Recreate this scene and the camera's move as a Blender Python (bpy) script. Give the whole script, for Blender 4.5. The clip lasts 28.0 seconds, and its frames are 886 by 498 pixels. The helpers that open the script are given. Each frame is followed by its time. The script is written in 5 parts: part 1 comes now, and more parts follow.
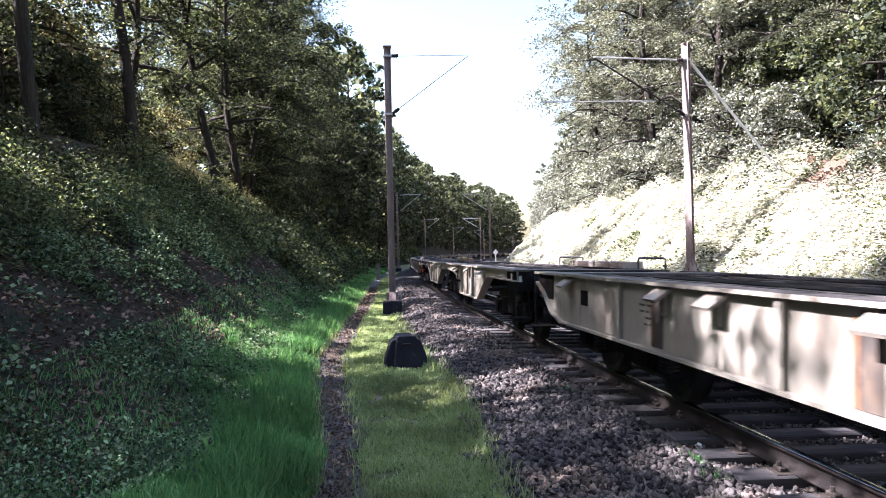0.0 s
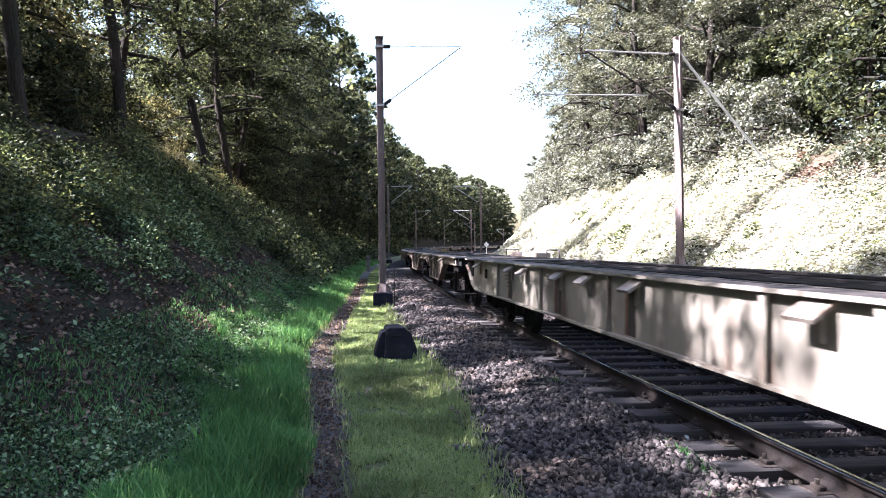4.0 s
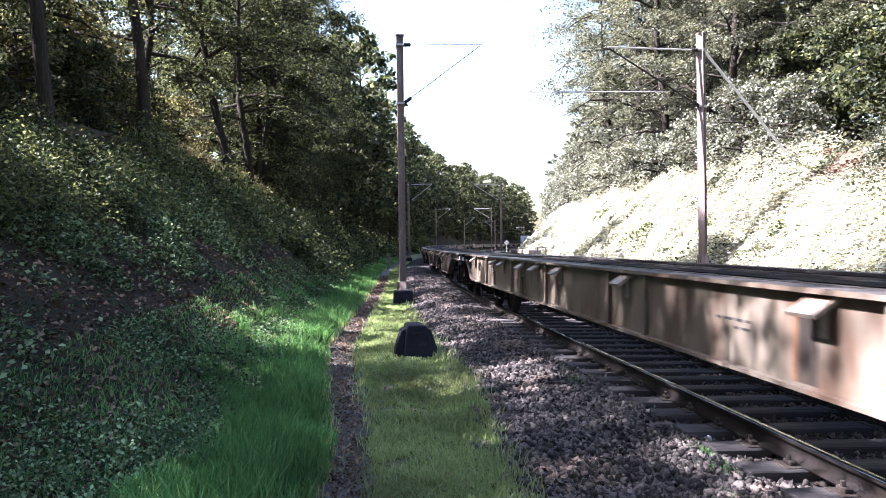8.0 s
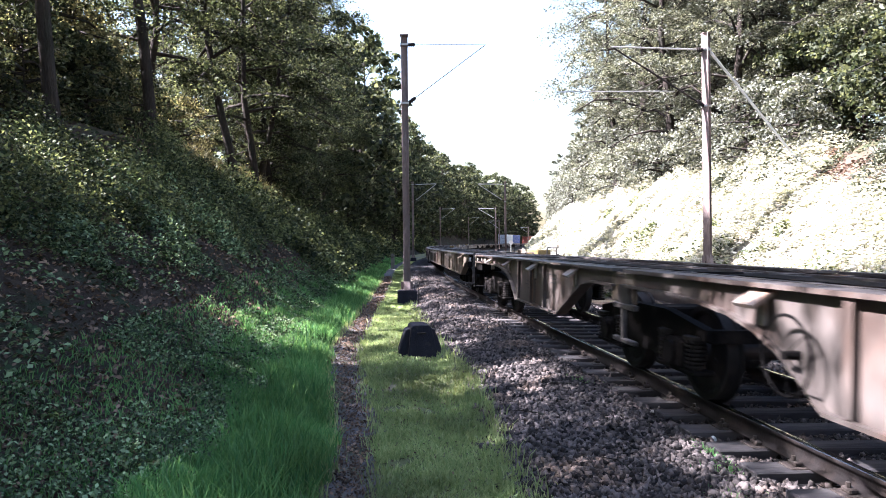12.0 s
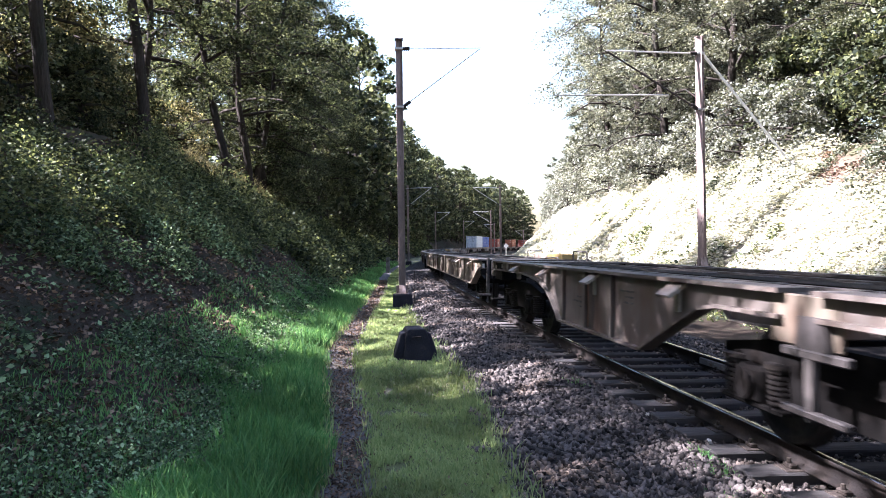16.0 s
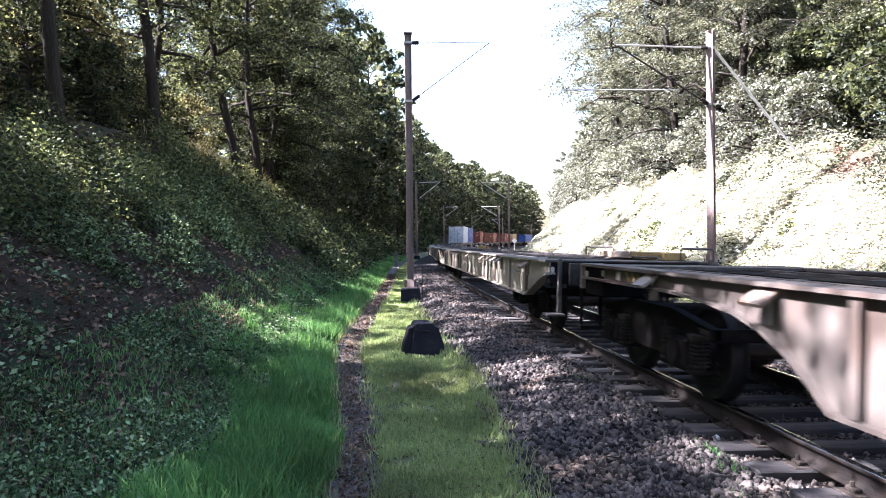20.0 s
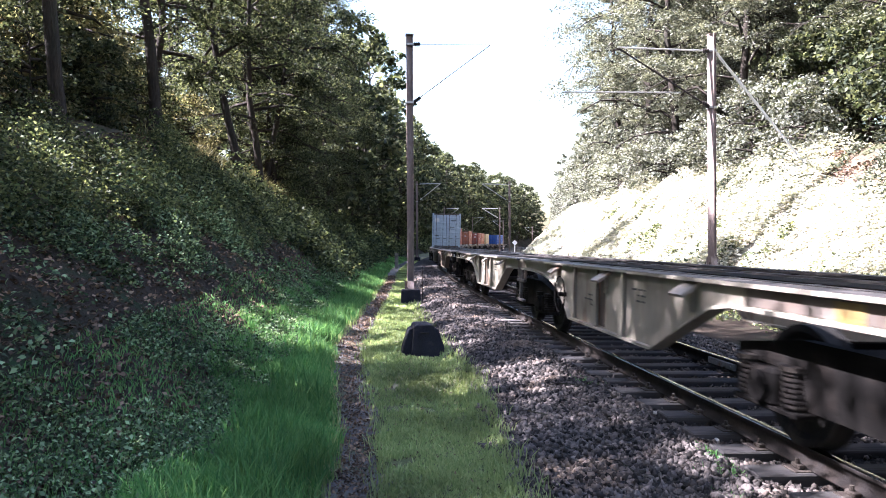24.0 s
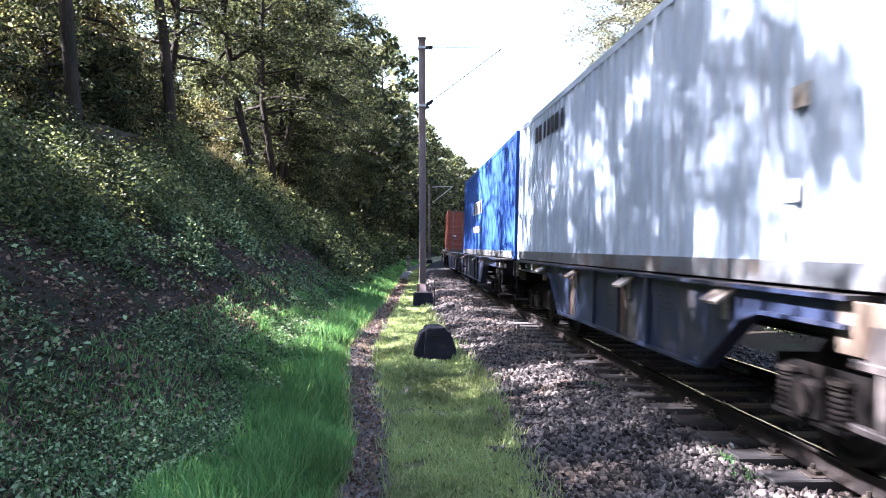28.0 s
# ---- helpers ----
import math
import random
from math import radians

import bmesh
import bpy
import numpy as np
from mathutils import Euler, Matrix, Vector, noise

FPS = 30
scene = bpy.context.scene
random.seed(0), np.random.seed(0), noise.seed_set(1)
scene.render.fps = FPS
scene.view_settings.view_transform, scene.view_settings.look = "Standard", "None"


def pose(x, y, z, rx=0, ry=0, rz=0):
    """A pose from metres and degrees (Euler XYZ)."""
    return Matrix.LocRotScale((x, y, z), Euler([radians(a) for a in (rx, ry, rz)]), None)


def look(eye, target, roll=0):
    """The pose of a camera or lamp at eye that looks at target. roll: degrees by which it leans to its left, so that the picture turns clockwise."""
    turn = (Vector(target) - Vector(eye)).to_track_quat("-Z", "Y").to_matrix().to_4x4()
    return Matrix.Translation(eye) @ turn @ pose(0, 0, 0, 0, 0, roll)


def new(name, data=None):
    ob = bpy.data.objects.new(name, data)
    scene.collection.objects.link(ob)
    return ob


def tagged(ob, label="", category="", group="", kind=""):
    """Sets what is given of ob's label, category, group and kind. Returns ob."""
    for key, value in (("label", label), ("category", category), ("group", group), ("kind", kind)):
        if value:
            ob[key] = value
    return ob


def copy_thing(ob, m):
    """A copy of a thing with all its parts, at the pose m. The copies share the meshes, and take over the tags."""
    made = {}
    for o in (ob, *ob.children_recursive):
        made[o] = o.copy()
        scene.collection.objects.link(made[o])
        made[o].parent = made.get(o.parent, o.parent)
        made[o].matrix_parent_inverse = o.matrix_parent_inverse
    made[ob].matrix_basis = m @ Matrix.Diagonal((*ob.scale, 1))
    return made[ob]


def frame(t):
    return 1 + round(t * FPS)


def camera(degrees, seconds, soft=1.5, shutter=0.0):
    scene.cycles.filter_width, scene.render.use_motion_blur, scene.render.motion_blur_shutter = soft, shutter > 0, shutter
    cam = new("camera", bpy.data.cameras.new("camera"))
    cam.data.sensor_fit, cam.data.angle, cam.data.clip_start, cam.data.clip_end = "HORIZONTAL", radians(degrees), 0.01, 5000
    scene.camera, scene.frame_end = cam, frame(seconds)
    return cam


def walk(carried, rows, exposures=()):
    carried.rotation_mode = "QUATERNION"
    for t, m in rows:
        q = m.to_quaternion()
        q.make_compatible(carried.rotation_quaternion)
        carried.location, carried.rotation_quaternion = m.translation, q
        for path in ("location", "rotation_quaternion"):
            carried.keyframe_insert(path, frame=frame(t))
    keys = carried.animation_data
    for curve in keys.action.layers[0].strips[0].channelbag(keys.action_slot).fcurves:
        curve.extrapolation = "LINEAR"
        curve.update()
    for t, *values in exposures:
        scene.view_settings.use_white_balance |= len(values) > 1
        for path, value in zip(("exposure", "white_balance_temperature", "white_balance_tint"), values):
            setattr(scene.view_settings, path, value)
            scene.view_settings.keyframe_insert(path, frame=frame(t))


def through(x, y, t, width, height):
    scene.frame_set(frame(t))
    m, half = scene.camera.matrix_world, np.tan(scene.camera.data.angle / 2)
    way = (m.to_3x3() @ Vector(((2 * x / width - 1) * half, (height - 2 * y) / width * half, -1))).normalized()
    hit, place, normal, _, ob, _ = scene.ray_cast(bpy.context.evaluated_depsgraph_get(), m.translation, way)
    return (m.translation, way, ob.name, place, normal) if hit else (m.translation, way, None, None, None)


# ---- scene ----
EYE_Z = 1.556          # above the rail head
VIEW = [               # seconds, yaw, pitch, roll in degrees
    (0.0, -0.25, 0.51, 1.24),
    (0.5, 0.61, 0.59, 1.27),
    (1.0, 0.43, 0.39, 1.14),
    (1.5, 0.36, 0.83, 1.21),
    (2.0, 0.67, 0.40, 1.28),
    (2.5, 0.38, -0.15, 1.07),
    (3.0, -0.70, -0.47, 0.97),
    (3.5, -1.08, -0.38, 0.75),
    (5.5, -0.66, 0.34, 0.84),
    (6.0, -0.54, 0.07, 0.70),
    (6.5, -0.18, -0.13, 0.62),
    (7.0, 0.17, -0.27, 0.74),
    (7.5, 0.11, 0.02, 0.71),
    (8.0, 0.66, -0.32, 0.74),
    (8.5, 0.98, -0.41, 0.65),
    (9.0, 0.47, -0.23, 0.61),
    (9.5, 0.80, -0.16, 0.76),
    (10.0, 0.73, -0.09, 0.60),
    (10.5, 0.71, -0.25, 0.43),
    (11.0, 1.31, -0.34, 0.58),
    (11.5, 1.18, -0.33, 0.68),
    (13.5, 0.19, -0.33, 0.33),
    (14.0, -0.39, -0.07, 0.61),
    (14.5, -0.35, -0.27, 0.75),
    (15.0, -0.09, -0.48, 0.70),
    (15.5, 0.30, -0.34, 0.73),
    (16.0, 0.61, -0.03, 0.83),
    (16.5, 0.48, -0.09, 0.70),
    (17.0, 0.64, -0.32, 0.60),
    (17.5, 1.12, -0.38, 0.83),
    (18.0, 1.22, -0.33, 0.94),
    (18.5, 1.13, -0.20, 1.02),
    (19.0, 1.18, -0.51, 0.97),
    (19.5, 0.95, -0.40, 0.63),
    (20.0, 1.30, -0.48, 0.57),
    (20.5, 1.37, -0.34, 0.46),
    (21.0, 1.34, -0.59, 0.36),
    (21.5, 1.35, -0.83, 0.30),
    (23.5, 1.63, -0.74, 0.41),
    (24.0, 1.34, -0.35, 0.27),
    (24.5, 1.69, -0.59, 0.40),
    (25.0, 1.97, -0.43, 0.31),
    (25.5, 2.07, -0.21, 0.15),
    (26.0, 2.28, -0.23, 0.28),
    (26.5, 2.38, -0.35, 0.07),
    (27.0, 2.31, -0.41, 0.03),
    (27.5, 2.65, -0.40, 0.12),
    (28.0, 2.36, -0.10, 0.23),
]
cam = camera(66.0, 28.0, soft=0.9, shutter=0.18)
walk(cam, [(t, pose(0, 0, EYE_Z, 90 + p, r, y)) for t, y, p, r in VIEW], exposures=[(t, 3.68 + up, 5600, 21) for t, up in ((0.0, -0.12), (7.0, -0.06), (14.0, 0.02), (16.0, 0.0), (21.0, 0.16), (26.0, 0.2), (27.0, 0.28), (28.0, 0.48))])

# ---- light ----
SUN_EL, SUN_AZ = 47.0, 183.0     # azimuth of the sun, degrees anticlockwise from +x
world = bpy.data.worlds.new("sky")
scene.world = world
world.use_nodes = True
wn = world.node_tree.nodes
sky = wn.new("ShaderNodeTexSky")
sky.sky_type = "NISHITA"
sky.sun_disc = False
sky.sun_elevation = radians(SUN_EL)
sky.sun_rotation = radians(90.0 - SUN_AZ)
sky.air_density, sky.dust_density, sky.ozone_density = 1.7, 2.5, 0.6
wn["Background"].inputs["Strength"].default_value = 0.035
world.node_tree.links.new(sky.outputs[0], wn["Background"].inputs["Color"])
sun_dir = Vector((math.cos(radians(SUN_EL)) * math.cos(radians(SUN_AZ)), math.cos(radians(SUN_EL)) * math.sin(radians(SUN_AZ)), math.sin(radians(SUN_EL))))
sun = new("sun", bpy.data.lights.new("sun", "SUN"))
sun.data.energy, sun.data.angle, sun.data.color = 4.6, radians(0.53), (1.0, 0.92, 0.835)
sun.matrix_world = look(sun_dir * 80, (0, 0, 0))

# ---- the line of the track ----
LINE_YAW, LINE_OFF, LINE_R, LINE_STRAIGHT, GRADE, CANT = 7.055, 4.0, 545.0, 11.0, 0.00226, 1.5
TA = radians(LINE_YAW)
TV, NV = (-math.sin(TA), math.cos(TA)), (math.cos(TA), math.sin(TA))


def line_pos(s, o, z=0.0):
    """World arrays for s metres along the line, o metres to its right and z over the rail head."""
    s, o = np.asarray(s, float), np.asarray(o, float)
    th = np.maximum(s - LINE_STRAIGHT, 0) / LINE_R
    u = np.minimum(s, LINE_STRAIGHT) + LINE_R * np.sin(th)
    v = LINE_OFF + LINE_R * (1 - np.cos(th))
    h = TA - th
    x = u * TV[0] + v * NV[0] + o * np.cos(h)
    y = u * TV[1] + v * NV[1] + o * np.sin(h)
    return x, y, z + GRADE * s + 0 * x, h


def on_line(s, o, z=0.0, turn=0.0):
    x, y, zz, h = line_pos(s, o, z)
    return pose(float(x), float(y), float(zz), 0, 0, math.degrees(float(h)) + turn)


# ground heights across the line
PROFILE_O = [-400, -60, -25, -13, -10.8, -9.3, -7.6, -6.4, -5.7, -5.0, -4.35, -4.05, -3.6, -3.05, -2.7, -1.7, -1.3, -0.9, 0.9, 1.05, 1.9, 3.0, 5.5, 6.4, 9.3, 12.2, 14, 25, 60, 400]
PROFILE_Z = [14, 9, 6.4, 5.3, 4.7, 3.4, 1.75, 0.6, 0.0, -0.26, -0.36, -0.36, -0.33, -0.36, -0.30, -0.18, -0.155, -0.215, -0.235, -0.21, -0.22, -0.42, -0.38, -0.15, 2.45, 5.0, 5.5, 6.5, 8.5, 14]


def smooth_noise(x, y, scale, seed):
    """Cheap rolling noise, -1 to 1, on arrays."""
    r = np.random.RandomState(seed)
    out = 0 * np.asarray(x, float)
    for k in range(6):
        a, b, c = r.uniform(-1, 1, 2), r.uniform(0, 6.28), r.uniform(0.6, 1.6)
        n = np.hypot(a[0], a[1]) + 1e-6
        out = out + np.sin((np.asarray(x) * a[0] + np.asarray(y) * a[1]) / n * 6.28 / (scale * c) + b)
    return out / 4.0


def widen(s):
    """How far the right bank stands back from the line."""
    return np.interp(s, [38, 60, 75, 100, 130, 170, 230], [0, 0.8, 2.0, 4.2, 5.0, 4.0, 2.5])


def path_mid(s):
    """Where the trodden path winds, across the line."""
    return np.interp(s, [3, 7.2, 9.4, 12.4, 16.3, 23.8, 34, 50], [-4.15, -4.2, -4.36, -4.5, -4.28, -3.92, -3.7, -3.9])


def path_half(s):
    """Half the width of the trodden path."""
    return np.interp(s, [3, 7.2, 9.4, 12.4, 16, 34], [0.22, 0.22, 0.25, 0.28, 0.3, 0.34])


def ground_z(s, o):
    """Height of the ground over the world's zero."""
    s, o = np.asarray(s, float), np.asarray(o, float)
    o = np.where(o > 3.0, o - widen(s) * np.clip((o - 3.0) / 4.0, 0, 1), o)
    z = np.interp(o, PROFILE_O, PROFILE_Z)
    low = np.interp(s, [2, 9, 22], [0.55, 0.66, 1.0])
    z = np.where(o < -5.2, -0.2 + (z + 0.2) * low, z)
    z = np.where(o > 6.4, -0.15 + (z + 0.15) * np.interp(s, [9, 28], [0.8, 1.0]), z)
    bank = np.clip((np.abs(o + 0.8) - 4.9) / 3.0, 0, 1)
    z = z + bank * (0.22 * smooth_noise(s, o, 7.0, 3) + 0.09 * smooth_noise(s, o, 1.9, 4))
    z = z + 0.018 * smooth_noise(s, o, 1.1, 5) * (np.abs(o) > 1.7)
    z = z + 0.1 * np.exp(-((o + 2.2) / 0.38) ** 2) * np.clip((s - 11.5) / 3, 0, 1) * (1 + 0.5 * smooth_noise(s, o, 3.0, 6))    # heaped shoulder
    z = z - 0.02 * np.clip((8.5 - s) / 1.5, 0, 1) * np.clip(1.6 - np.abs(o + 1.1) / 0.25, 0, 1)      # sleeper ends lie bare
    return z + GRADE * s


# ---- how the train runs: metres run by the clip's second ----
RUN = [
    (0, 0.00), (1, 9.84), (2, 19.55), (3, 29.87), (4, 39.49), (5, 49.66), (6, 59.97), (7, 69.45),
    (8, 80.90), (9, 91.94), (10, 102.97), (11, 114.21), (12, 125.64), (13, 137.27), (14, 149.10), (15, 161.43),
    (16, 173.55), (17, 186.00), (18, 198.32), (19, 211.11), (20, 223.85), (21, 236.99), (22, 250.15), (23, 263.44),
    (24, 277.03), (25, 290.33), (26, 303.92), (27, 317.60), (28, 333.20),
]


def run(t):
    return float(np.interp(t, [r[0] for r in RUN], [r[1] for r in RUN]))


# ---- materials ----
TONE = 0.78             # scales all base colours down, so that shade comes out deeper


def material(name, base, rough=0.8, metal=0.0, var=0.25, scale=3.0, fine=40.0, bump=0.3, second=None, mask=(0.5, 0.62), mask_scale=1.2, spec=0.3, island=0.0, obj_rand=0.0, coords="Object", stretch=(1, 1, 1), bump_dist=0.02):
    """Node material: base colour with two scales of variation, a second colour in patches, bump."""
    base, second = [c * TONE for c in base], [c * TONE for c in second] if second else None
    m = bpy.data.materials.new(name)
    m.use_nodes = True
    nt, n = m.node_tree, m.node_tree.nodes
    L = nt.links.new
    bsdf = n["Principled BSDF"]
    tc = n.new("ShaderNodeTexCoord")
    mp = n.new("ShaderNodeMapping")
    mp.inputs["Scale"].default_value = stretch
    L(tc.outputs[coords], mp.inputs["Vector"])
    big, small = n.new("ShaderNodeTexNoise"), n.new("ShaderNodeTexNoise")
    big.inputs["Scale"].default_value, small.inputs["Scale"].default_value = scale, fine
    big.inputs["Detail"].default_value, small.inputs["Detail"].default_value = 6, 4
    L(mp.outputs[0], big.inputs["Vector"]), L(mp.outputs[0], small.inputs["Vector"])
    add = n.new("ShaderNodeMath")
    add.operation = "MULTIPLY_ADD"
    L(big.outputs[0], add.inputs[0])
    add.inputs[1].default_value = 1.4
    L(small.outputs[0], add.inputs[2])
    ramp = n.new("ShaderNodeMapRange")
    ramp.inputs["From Min"].default_value, ramp.inputs["From Max"].default_value = 0.8, 1.6
    ramp.inputs["To Min"].default_value, ramp.inputs["To Max"].default_value = 1 - var, 1 + var
    L(add.outputs[0], ramp.inputs["Value"])
    factor = ramp.outputs[0]
    for amount, node, sock in ((island, "ShaderNodeNewGeometry", "Random Per Island"), (obj_rand, "ShaderNodeObjectInfo", "Random")):
        if amount:
            src = n.new(node)
            mr = n.new("ShaderNodeMapRange")
            mr.inputs["To Min"].default_value, mr.inputs["To Max"].default_value = 1 - amount, 1 + amount
            L(src.outputs[sock], mr.inputs["Value"])
            mul = n.new("ShaderNodeMath")
            mul.operation = "MULTIPLY"
            L(factor, mul.inputs[0]), L(mr.outputs[0], mul.inputs[1])
            factor = mul.outputs[0]
    col = n.new("ShaderNodeRGB")
    col.outputs[0].default_value = (*base, 1)
    colour = col.outputs[0]
    if second:
        patch = n.new("ShaderNodeTexNoise")
        patch.inputs["Scale"].default_value, patch.inputs["Detail"].default_value, patch.inputs["Roughness"].default_value = mask_scale, 9, 0.65
        L(mp.outputs[0], patch.inputs["Vector"])
        pr = n.new("ShaderNodeMapRange")
        pr.inputs["From Min"].default_value, pr.inputs["From Max"].default_value = mask
        L(patch.outputs[0], pr.inputs["Value"])
        mix = n.new("ShaderNodeMixRGB")
        mix.inputs["Color2"].default_value = (*second, 1)
        L(pr.outputs[0], mix.inputs["Fac"]), L(colour, mix.inputs["Color1"])
        colour = mix.outputs[0]
    scale_node = n.new("ShaderNodeVectorMath")
    scale_node.operation = "SCALE"
    L(colour, scale_node.inputs[0]), L(factor, scale_node.inputs["Scale"])
    L(scale_node.outputs[0], bsdf.inputs["Base Color"])
    bsdf.inputs["Roughness"].default_value, bsdf.inputs["Metallic"].default_value = rough, metal
    bsdf.inputs["Specular IOR Level"].default_value = spec
    if bump:
        bp = n.new("ShaderNodeBump")
        bp.inputs["Strength"].default_value, bp.inputs["Distance"].default_value = bump, bump_dist
        L(add.outputs[0], bp.inputs["Height"]), L(bp.outputs[0], bsdf.inputs["Normal"])
    return m


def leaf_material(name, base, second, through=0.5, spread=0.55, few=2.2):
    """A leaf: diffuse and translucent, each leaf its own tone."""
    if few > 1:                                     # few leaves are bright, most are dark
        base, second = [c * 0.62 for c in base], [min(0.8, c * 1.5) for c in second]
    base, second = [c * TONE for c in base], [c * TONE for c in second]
    m = bpy.data.materials.new(name)
    m.use_nodes = True
    nt, n = m.node_tree, m.node_tree.nodes
    L = nt.links.new
    bsdf = n["Principled BSDF"]
    geo = n.new("ShaderNodeNewGeometry")
    ramp = n.new("ShaderNodeMixRGB")
    ramp.inputs["Color1"].default_value, ramp.inputs["Color2"].default_value = (*base, 1), (*second, 1)
    power = n.new("ShaderNodeMath")
    power.operation = "POWER"
    power.inputs[1].default_value = few
    L(geo.outputs["Random Per Island"], power.inputs[0]), L(power.outputs[0], ramp.inputs["Fac"])
    tc, noise_node, mr = n.new("ShaderNodeTexCoord"), n.new("ShaderNodeTexNoise"), n.new("ShaderNodeMapRange")
    noise_node.inputs["Scale"].default_value, noise_node.inputs["Detail"].default_value = 0.6, 3
    L(tc.outputs["Object"], noise_node.inputs["Vector"]), L(noise_node.outputs[0], mr.inputs["Value"])
    mr.inputs["From Min"].default_value, mr.inputs["From Max"].default_value = 0.3, 0.7
    mr.inputs["To Min"].default_value, mr.inputs["To Max"].default_value = 1 - spread, 1 + spread
    sc = n.new("ShaderNodeVectorMath")
    sc.operation = "SCALE"
    L(ramp.outputs[0], sc.inputs[0]), L(mr.outputs[0], sc.inputs["Scale"])
    L(sc.outputs[0], bsdf.inputs["Base Color"])
    bsdf.inputs["Roughness"].default_value, bsdf.inputs["Specular IOR Level"].default_value = 0.6, 0.1
    tr, mix = n.new("ShaderNodeBsdfTranslucent"), n.new("ShaderNodeMixShader")
    tint = n.new("ShaderNodeMixRGB")
    tint.blend_type = "MULTIPLY"
    tint.inputs["Fac"].default_value, tint.inputs["Color2"].default_value = 1.0, (1.65, 1.6, 1.0, 1)
    L(sc.outputs[0], tint.inputs["Color1"]), L(tint.outputs[0], tr.inputs["Color"])
    mix.inputs[0].default_value = through
    L(bsdf.outputs[0], mix.inputs[1]), L(tr.outputs[0], mix.inputs[2])
    L(mix.outputs[0], n["Material Output"].inputs["Surface"])
    return m


# ground near black: the shade between the stones is put into its colour
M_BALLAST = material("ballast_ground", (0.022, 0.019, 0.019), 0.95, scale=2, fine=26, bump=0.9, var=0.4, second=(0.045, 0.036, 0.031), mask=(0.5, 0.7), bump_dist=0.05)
M_STONE = material("ballast_stone", (0.086, 0.073, 0.068), 0.9, scale=3, fine=60, bump=0.3, var=0.3, island=0.95, second=(0.19, 0.135, 0.098), mask=(0.53, 0.7), mask_scale=1.0, spec=0.2)
M_PATH = material("path_gravel", (0.115, 0.105, 0.105), 0.95, scale=3, fine=60, bump=0.7, var=0.4, second=(0.08, 0.09, 0.05), mask_scale=2)
M_SOIL = material("grass_soil", (0.13, 0.145, 0.06), 0.95, scale=2, fine=50, bump=0.6, var=0.4, second=(0.16, 0.14, 0.09), mask_scale=1.5)
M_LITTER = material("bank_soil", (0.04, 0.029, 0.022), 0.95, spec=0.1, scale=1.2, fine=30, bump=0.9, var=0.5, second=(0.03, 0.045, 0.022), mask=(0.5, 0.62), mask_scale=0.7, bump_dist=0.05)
# soil under the brambles, lightened to carry the sun's glare on this bank
M_SOIL_SUNLIT = material("sunlit_bramble_soil", (0.3, 0.27, 0.21), 0.95, scale=1.2, fine=30, bump=0.9, var=0.4, second=(0.2, 0.15, 0.1), mask=(0.5, 0.65), mask_scale=0.5, bump_dist=0.05)
M_FOREST = material("forest_floor", (0.09, 0.06, 0.04), 0.95, scale=0.8, fine=20, bump=0.8, var=0.4, second=(0.05, 0.06, 0.025), mask_scale=0.5)
M_BARK = material("bark", (0.036, 0.029, 0.024), 0.95, scale=4, fine=30, bump=1.0, var=0.5, stretch=(1, 1, 0.2), bump_dist=0.05, second=(0.03, 0.032, 0.024), mask_scale=1.4, spec=0.15)
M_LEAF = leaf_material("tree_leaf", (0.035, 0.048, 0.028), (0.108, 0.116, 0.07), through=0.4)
# lit copies of tree_leaf: the sunny bank's light is put into both colours
M_LEAF_LIT = leaf_material("lit_pale_leaf", (0.11, 0.12, 0.09), (0.28, 0.285, 0.245), through=0.18)
M_LEAF_HALF_LIT = leaf_material("half_lit_leaf", (0.045, 0.056, 0.034), (0.18, 0.185, 0.145), through=0.18)
M_BUSH = leaf_material("bush_leaf", (0.05, 0.07, 0.038), (0.175, 0.19, 0.095), through=0.35)
# leaf tinted yellow-brown to carry the warm sunlight behind the shaded bank
M_LEAF_SUN = leaf_material("sun_painted_leaf", (0.1, 0.097, 0.052), (0.24, 0.215, 0.13), through=0.5)
M_COVER = leaf_material("ground_leaf", (0.048, 0.08, 0.038), (0.235, 0.31, 0.17), through=0.2)
M_DEAD = leaf_material("dead_leaf", (0.085, 0.054, 0.039), (0.21, 0.14, 0.098), through=0.1)
# bramble leaves paler than real foliage: strong sun is put into the colour
M_BRAMBLE_SUNLIT = leaf_material("sunlit_bramble_leaf", (0.3, 0.3, 0.27), (0.48, 0.475, 0.45), through=0.4, spread=0.3, few=1.0)
M_GRASS = leaf_material("tall_grass", (0.065, 0.18, 0.065), (0.19, 0.33, 0.13), through=0.4, few=1.0)
M_LAWN = leaf_material("short_grass", (0.19, 0.265, 0.11), (0.39, 0.44, 0.22), through=0.35, few=1.0)
M_RAIL = material("rail_rust", (0.024, 0.019, 0.018), 0.8, 0.2, scale=3, fine=40, bump=0.2, second=(0.05, 0.037, 0.031), mask_scale=2)
M_SHINE = material("rail_head", (0.55, 0.53, 0.52), 0.22, 1.0, var=0.1, scale=2, fine=30, bump=0.02)
M_SLEEPER = material("sleeper_wood", (0.042, 0.038, 0.041), 0.9, scale=3, fine=25, bump=0.7, var=0.35, obj_rand=0.25, stretch=(0.15, 1, 1), second=(0.075, 0.068, 0.066), mask_scale=3, bump_dist=0.015)
M_CLIP = material("clip_steel", (0.06, 0.047, 0.04), 0.75, 0.2, scale=9, fine=60, second=(0.12, 0.1, 0.085), mask_scale=9)
